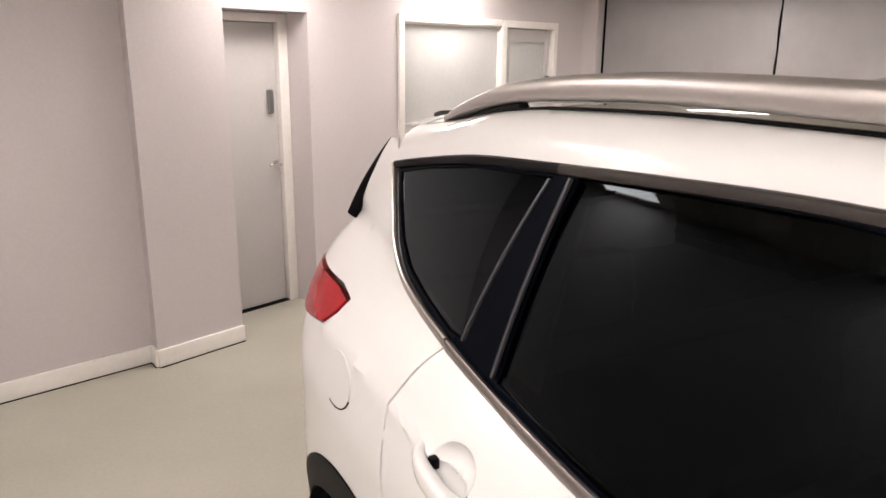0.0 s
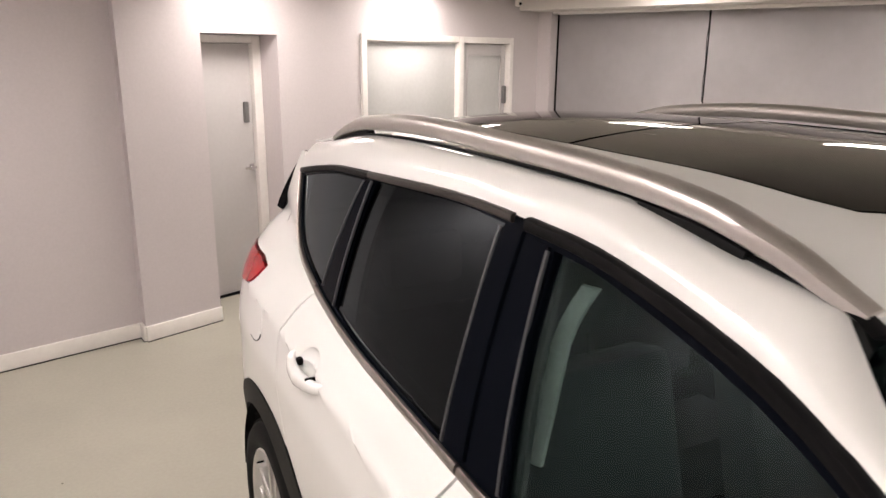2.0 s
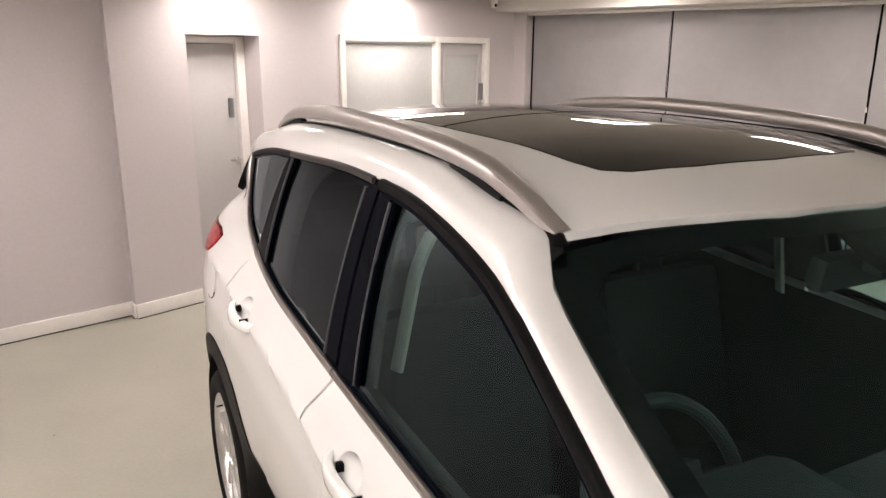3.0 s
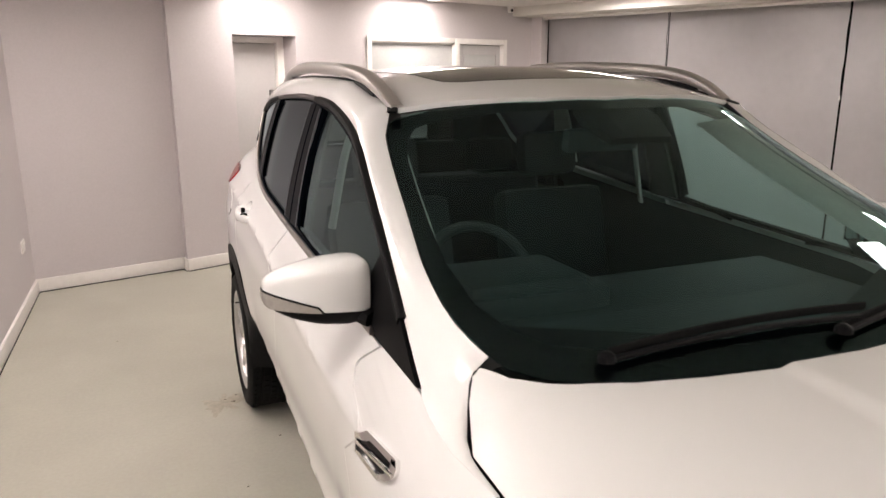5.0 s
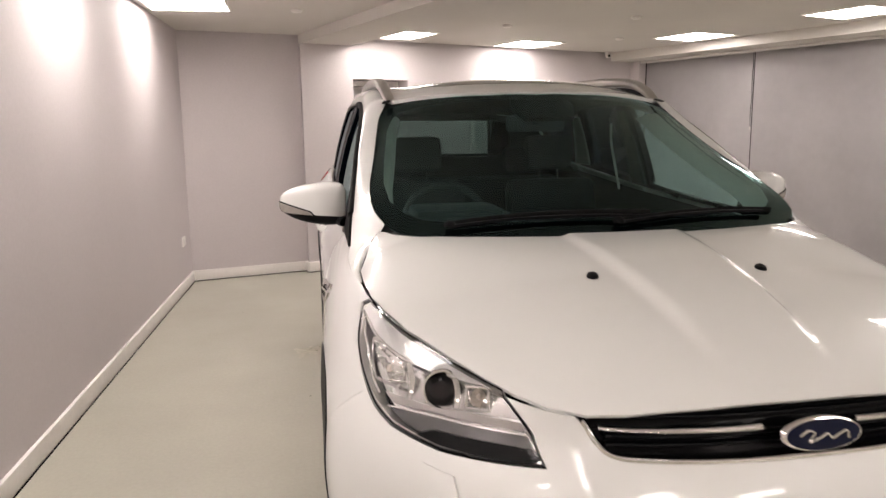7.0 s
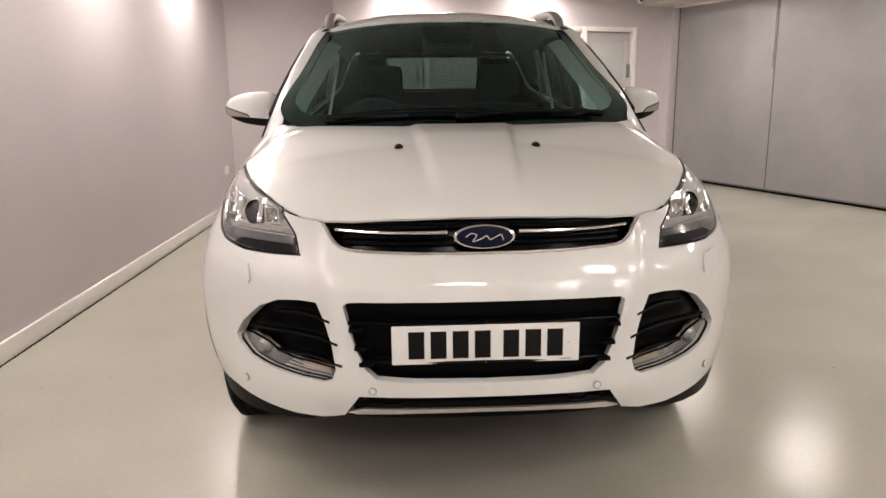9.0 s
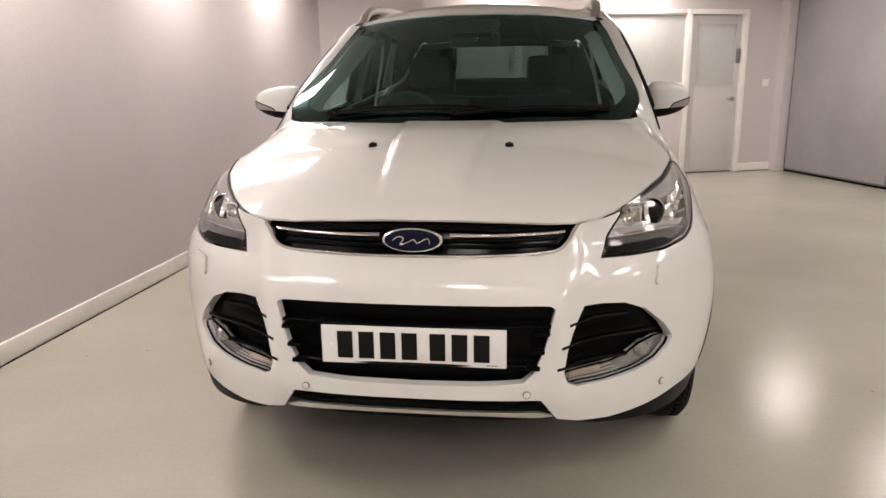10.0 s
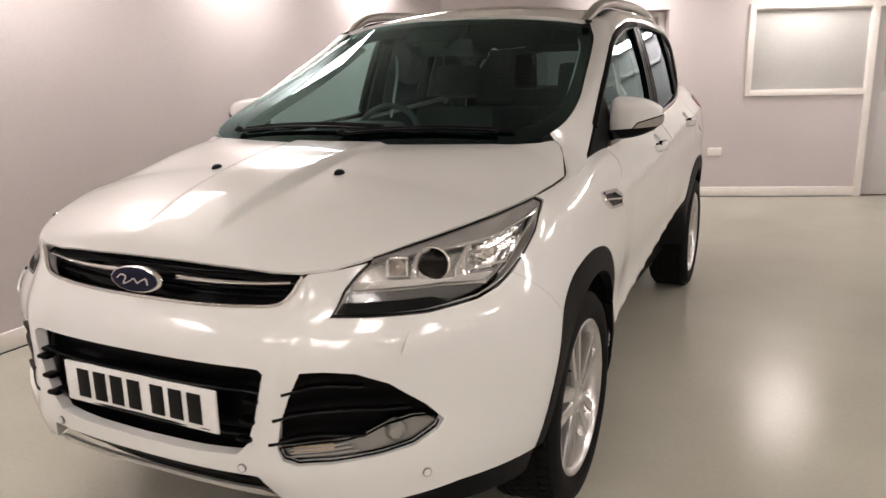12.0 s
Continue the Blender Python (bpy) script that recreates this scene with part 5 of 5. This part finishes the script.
both("mirror_arm", tube(smooth_line(((.80, 1.49, 1.135), (.83, 1.53, 1.145), (.88, 1.565, 1.158)), 4), lambda k: (.045, .020), 10), M_PLASTIC, front_doors, "black mirror arm")
both("mirror_sail", patch([(1.175, 1.092), (1.40, 1.238), (1.50, 1.290), (1.54, 1.22), (1.53, 1.13), (1.40, 1.100)], on_cabin, step=.04, depth=.01, gap=0, d=.010), M_PLASTIC, front_doors, "black mirror mount triangle")


def handle(y, z):
    a, b = y - .11, y + .11
    line = []
    for k in range(13):
        t = k / 12
        yy = a + (b - a) * t
        line.append(Vector((side(yy, z) - .010 + .036 * math.sin(math.pi * t) ** .5, yy, z - .004 + .012 * (t - .5))))
    cup = bmesh.new()
    rings = []
    for i in range(8):
        r = 1 - i / 8
        row = []
        for k in range(32):
            t = 2 * math.pi * k / 32
            q = skin(S(y + .008 + .062 * r * math.cos(t), z + .006 + .043 * r * math.sin(t)))
            row.append(cup.verts.new(q - Vector((.026 * (1 - r ** 2.4), 0, 0))))
        rings.append(row)
    for g, h in zip(rings, rings[1:]):
        for k in range(32):
            cup.faces.new((g[k], g[(k + 1) % 32], h[(k + 1) % 32], h[k]))
    cup.faces.new(rings[-1])
    cup.normal_update()
    if sum(f.normal.x for f in cup.faces) < 0:
        bmesh.ops.reverse_faces(cup, faces=cup.faces[:])
    return tube(line, lambda k: (.010 + .005 * math.sin(math.pi * k), .015 + .005 * math.sin(math.pi * k)), 14), cup


for doors, (y, z) in zip((front_doors, rear_doors), HANDLES):
    h, cup = handle(y, z)
    both("door_handle", h, M_PAINT, doors, "white pull handle")
    both("handle_recess", cup, M_PAINT, doors)
    # dark block standing in for the shade between handle and recess
    both("handle_shade", boxes((side(y, z) - .010, side(y, z) + .006, y + .046, y + .064, z - .006, z + .014), bevel=.004), M_DARK, doors)
    both("handle_seam", boxes((side(y, z) - .002, side(y, z) + .0245, y - .076, y - .0735, z - .022, z + .014), bevel=.001), M_DARK, doors)

# wing vents
VENT = [(1.105, .955), (1.115, .984), (1.27, .972), (1.328, .945), (1.318, .905), (1.17, .916)]
both("wing_vent", patch([S(*p) for p in VENT], skin, [shrink(even([S(*p) for p in VENT], .03), .009)], step=.02, depth=.01, gap=0, d=.008), M_CHROME, wings, "chrome side vent")
both("vent_mesh", patch([S(*p) for p in VENT], skin, step=.03, depth=0, gap=.004, d=.003), M_GLOSS, wings)
line = [skin(S(y, z), .008) for y, z in ((1.11, .957), (1.2, .946), (1.31, .931))]
both("vent_bar", tube(line, lambda k: (.004, .004), 8), M_CHROME, wings)

# washer jets
for s in (-1, 1):
    bm = lathe([(0, .016), (.010, .013), (.014, .006), (.015, 0)], 14, "z")
    bm.transform(Matrix.Diagonal((1, 1.25, 1, 1)))
    part("washer_jet", bm, M_PLASTIC, bonnet, "black washer jet", m=pose(s * .235, .545, hood(.235, .545) - .002, 8, 0, 0))


def wiper(x0, y0, x1, y1, lift_):
    n = 14
    pts = [Vector((x0 + (x1 - x0) * k / n, y0 + (y1 - y0) * k / n, 0)) for k in range(n + 1)]
    line = [Vector((p.x, p.y, screen(p.x, p.y) + lift_)) for p in pts]
    return line


for x0, y0, x1, y1 in ((-.52, .99, .08, .955), (.0, .925, .55, 1.02)):
    line = wiper(x0, y0, x1, y1, .016)
    w = part("wiper", tube(line, lambda k: (.008, .005), 8), M_PLASTIC, car, "black windscreen wiper")
    blade = wiper(x0 + .02, y0 + .022, x1 + .05, y1 + .03, .008)
    part("wiper_blade", tube(blade, lambda k: (.005, .009), 6), M_RUBBER, w)
    part("pivot_cap", lathe([(0, .018), (.012, .016), (.018, .008), (.019, 0)], 14, "z"), M_PLASTIC, w, m=pose(*(line[0] if x0 < -.3 else line[0])))

# ---------- the car: wheels ----------
def wheel_meshes():
    R, rim = .346, .250
    tyre = lathe([(-.10, rim - .004), (-.112, rim + .02), (-.118, .285), (-.112, .325), (-.098, .340), (-.07, .345), (-.068, .338), (-.060, .338), (-.058, R), (-.012, R), (-.010, .338), (.010, .338), (.012, R),
                  (.058, R), (.060, .338), (.068, .338), (.07, .345), (.098, .340), (.112, .325), (.118, .285), (.112, rim + .02), (.10, rim - .004), (.02, rim - .012), (-.10, rim - .004)], 72)
    rimb = lathe([(.104, rim + .004), (.108, rim - .002), (.100, rim - .012), (.085, rim - .018), (.02, rim - .028), (-.10, rim - .010)], 60)
    spoke = [bmesh.new() for _ in range(2)]
    for b, off in zip(spoke, (-.20, .20)):
        bmesh.ops.create_cube(b, size=1)
        for v in b.verts:
            o = v.co.z > 0
            w = .021 if o else .017
            tang = v.co.y * 2 * w + (off * .225 if o else off * .10)
            v.co = Vector((.068 + (.024 if not o else .022) * (1 if v.co.x > 0 else -.4), tang, .236 if o else .045))
        bmesh.ops.bevel(b, geom=b.edges[:], offset=.005, segments=2, affect="EDGES")
    hub = lathe([(.040, .075), (.080, .070), (.092, .052), (.094, .034), (.088, .032), (.086, 0)], 36)
    tread = bmesh.new()
    for k in range(64):
        for j, x in enumerate((-.083, -.035, .0, .035, .083)):
            box(tread, x - .013, x + .013, -.0135, .0135, .340, .348, m=pose(0, 0, 0, 360 * (k + .5 * (j % 2)) / 64, 0, 0) @ pose(0, 0, 0, 0, 0, 24 if j in (0, 4) else 0))
    disc = lathe([(.0, .075), (.005, .15), (.005, .155), (-.02, .155), (-.02, .07)], 40)
    return tyre, rimb, spoke[0], spoke[1], hub, disc, tread


T, RB, SP1, SP2, HUB, DSC, TRD = [finish(b, n, m) for b, n, m in zip(wheel_meshes(), ("tyre", "rim", "spoke", "spoke", "hub", "brake_disc", "tread"),
                                                                     (M_RUBBER, M_ALLOY, M_ALLOY, M_ALLOY, M_ALLOY, M_STEEL, M_RUBBER))]
VALVE = finish(lathe([(.0, .004), (.024, .0035), (.026, 0)], 8), "valve", M_GLOSS)
for s in (-1, 1):
    for y in (.90, 3.60):
        hubp = new("wheel", T)
        hubp.parent = car
        hubp.matrix_basis = pose(s * .785, y, .346, 0, 0, 0 if s > 0 else 180)
        tagged(hubp, "black tyre on a silver twin-spoke alloy")
        rows = [("rim", RB, pose(0, 0, 0), "silver alloy rim"), ("hub", HUB, pose(0, 0, 0), "silver hub cap"), ("brake_disc", DSC, pose(0, 0, 0), "grey brake disc"), ("tread", TRD, pose(0, 0, 0), "black tread blocks"),
                ("valve", VALVE, pose(.085, 0, 0, 46, 0, 0) @ pose(0, 0, .215), "black tyre valve")]
        rows += [("spoke", me, pose(0, 0, 0, 72 * k + 10, 0, 0), "") for k in range(5) for me in (SP1, SP2)]
        for nm, me, m, lab in rows:
            o = new(nm, me)
            o.parent = hubp
            o.matrix_basis = m
            tagged(o, lab)

# ---------- the car: cabin inside ----------
part("dashboard", boxes((-.66, .66, 1.30, 1.78, .82, 1.075), (-.62, .62, 1.12, 1.45, .95, 1.085), (-.62, -.14, 1.50, 1.80, 1.02, 1.135), bevel=.03), M_DASH, car, "black dashboard")
part("instrument_binnacle", boxes((-.55, -.20, 1.52, 1.78, 1.07, 1.165), bevel=.03), M_DASH, car)
wheel_rim = lathe([(.0 + .016 * math.sin(t), .182 + .016 * math.cos(t)) for t in [2 * math.pi * k / 10 for k in range(11)]], 48, "z")
sw = part("steering_wheel", wheel_rim, M_DASH, car, "black steering wheel", m=pose(-.37, 1.86, 1.06, 65, 0, 0))
part("wheel_spokes", boxes((-.175, .175, -.022, .022, -.012, .006), (-.02, .02, -.175, .0, -.012, .006), (-.07, .07, -.06, .06, -.02, .03), bevel=.006), M_DASH, sw)


def seat(x):
    s = part("front_seat", boxes((-.26, .26, -.28, .26, .40, .62), bevel=.06), M_CLOTH, car, "dark cloth front seat", m=pose(x, 2.28, 0))
    part("backrest", boxes((-.25, .25, -.07, .07, 0, .62), bevel=.05), M_CLOTH, s, m=pose(0, .30, .58, -14, 0, 0))
    part("headrest", boxes((-.135, .135, -.05, .05, 0, .19), bevel=.045), M_CLOTH, s, m=pose(0, .455, 1.235, -8, 0, 0))
    for k in (-.05, .05):
        part("headrest_post", lathe([(0, .006), (.08, .006)], 8, "z"), M_DASH, s, m=pose(k, .455, 1.18, -8, 0, 0))


seat(-.37)
seat(.37)
bench = part("rear_seat", boxes((-.64, .64, 2.95, 3.3, .42, .66), (-.64, .64, 3.28, 3.44, .60, 1.16), bevel=.05), M_CLOTH, car, "dark cloth rear bench")
for x in (-.42, .42):
    part("headrest", boxes((-.13, .13, -.045, .045, 0, .17), bevel=.04), M_CLOTH, bench, m=pose(x, 3.42, 1.17, -6, 0, 0))
part("cabin_floor", boxes((-.76, .76, 1.3, 4.2, .30, .42)), M_DARK, car)
part("load_cover", boxes((-.66, .66, 3.45, 4.22, 1.04, 1.06)), M_DASH, car, "black load cover")
mirror = part("inside_mirror", boxes((-.125, .125, -.02, .02, -.035, .035), bevel=.015), M_DASH, car, "black inside mirror", m=pose(0, 1.80, 1.485, 8, 0, 0))
part("mirror_stem", boxes((-.02, .02, -.06, .0, .0, .07), bevel=.01), M_DASH, mirror)
part("roof_lining", patch([(x * .97, 2.9 + (y - 2.9) * .95) for x, y in ROOF], on_roof, step=.15, depth=0, gap=0, d=-.035), M_LINING, car, "dark grey roof lining")
both("pillar_trim", patch([(2.345, 1.17), (2.40, 1.55), (2.52, 1.55), (2.52, 1.17)], on_cabin, step=.08, depth=.01, gap=0, d=-.035), M_LINING, two, "dark inner pillar trim")
both("pillar_trim", patch([(3.10, 1.24), (3.10, 1.53), (3.2, 1.53), (3.3, 1.24)], on_cabin, step=.08, depth=.01, gap=0, d=-.035), M_LINER, two, "pale inner pillar trim")
bm = bmesh.new()
rows = []
for e in SCREEN_SIDE[10:]:
    p = on_screen(e, -.012)
    rows.append([bm.verts.new(p + Vector((-.010, 0, -.004))), bm.verts.new(p + Vector((-.066, .02, -.014))), bm.verts.new(p + Vector((-.088, .09, -.03)))])
for g, h in zip(rows, rows[1:]):
    for j in range(2):
        bm.faces.new((g[j], h[j], h[j + 1], g[j + 1]))
both("windscreen_pillar_trim", bm, M_LINER, two, "pale inner windscreen pillar trim")
both("door_card", patch([(1.35, 1.06), (1.5, 1.10), (2.45, 1.14), (3.3, 1.2), (3.3, .6), (2.45, .45), (1.4, .45)], lambda p, d=0: Vector((side(p[0], p[1]) + d, p[0], p[1])), step=.1, depth=0, gap=0, d=-.075),
     M_DASH, two, "black door lining")
both("quarter_lining", patch([(3.45, 1.22), (3.60, 1.25), (3.70, 1.31), (3.755, 1.385), (3.81, 1.45), (3.85, 1.50), (3.88, 1.535), (3.95, 1.53), (4.0, 1.49), (4.08, 1.39), (4.15, 1.29), (4.25, 1.17), (4.24, 1.0), (3.6, 1.0)], on_flank, step=.05, depth=0, gap=0, d=-.032), M_LINING, two)
# added blocks, which stop light leaking in at the rear roof corners
for s in (-1, 1):
    part("corner_light_block", boxes((min(s * .46, s * .585), max(s * .46, s * .585), 3.76, 3.93, 1.508, 1.535), bevel=.006), M_LINING, car)
part("tailgate_trim", boxes((-.64, .64, 4.18, 4.262, .6, 1.255), (-.42, .42, 4.08, 4.13, 1.52, 1.585), bevel=.02), M_LINING, tailgate, "dark tailgate lining")
ring = []
for xb, zb, xt, zt in ((.605, 1.14, .495, 1.517), (.41, 1.272, .375, 1.522)):
    ring.append([Vector((x, 4.256 - (z - 1.26) * .4815, z)) for x, z in ((-xb, zb), (xb, zb), (xt, zt), (-xt, zt))])
bm = bmesh.new()
vs = [[bm.verts.new(p) for p in r] for r in ring]
for k in range(4):
    bm.faces.new((vs[0][k], vs[0][(k + 1) % 4], vs[1][(k + 1) % 4], vs[1][k]))
# added side sheets, which keep light out beside the rear window
for s in (-1, 1):
    a, b = Vector((s * .585, 4.30, 1.14)), Vector((s * .475, 4.12, 1.515))
    c, d = Vector((s * (flank(3.93, 1.50) - .05), 3.93, 1.50)), Vector((s * (flank(3.93, 1.14) - .07), 3.93, 1.14))
    e, g = Vector((s * .30, 4.06, roof(.30, 4.06) - .03)), Vector((s * .535, 3.95, roof(.535, 3.95) - .03))
    bm.faces.new([bm.verts.new(p) for p in (a, b, c, d)])
    bm.faces.new([bm.verts.new(p) for p in (b, Vector((s * .30, 4.132, 1.517)), e, g)])
    bm.faces.new([bm.verts.new(p) for p in (b, g, c)])
part("window_inner_frame", bm, M_LINING, tailgate, "dark inner frame of the rear window with added light-stopping sheets")
strip = bmesh.new()
rows = []
for k in range(10):
    z = 1.48 - .038 * k
    x = .590 + (1.46 - z) * .21
    y = 2.458 - .045 * max(0, (z - 1.36) / .12) ** 1.6
    rows.append([strip.verts.new(q) for q in ((x, y - .017, z), (x + .012, y + .017, z), (x + .022, y + .012, z), (x + .010, y - .020, z))])
for g, h in zip(rows, rows[1:]):
    for j in range(4):
        strip.faces.new((g[j], g[(j + 1) % 4], h[(j + 1) % 4], h[j]))
strip.faces.new(rows[0])
strip.faces.new(rows[-1])
bmesh.ops.recalc_face_normals(strip, faces=strip.faces[:])
both("belt_guide_trim", strip, M_LINER, two, "pale inner edge of the door pillar trim")
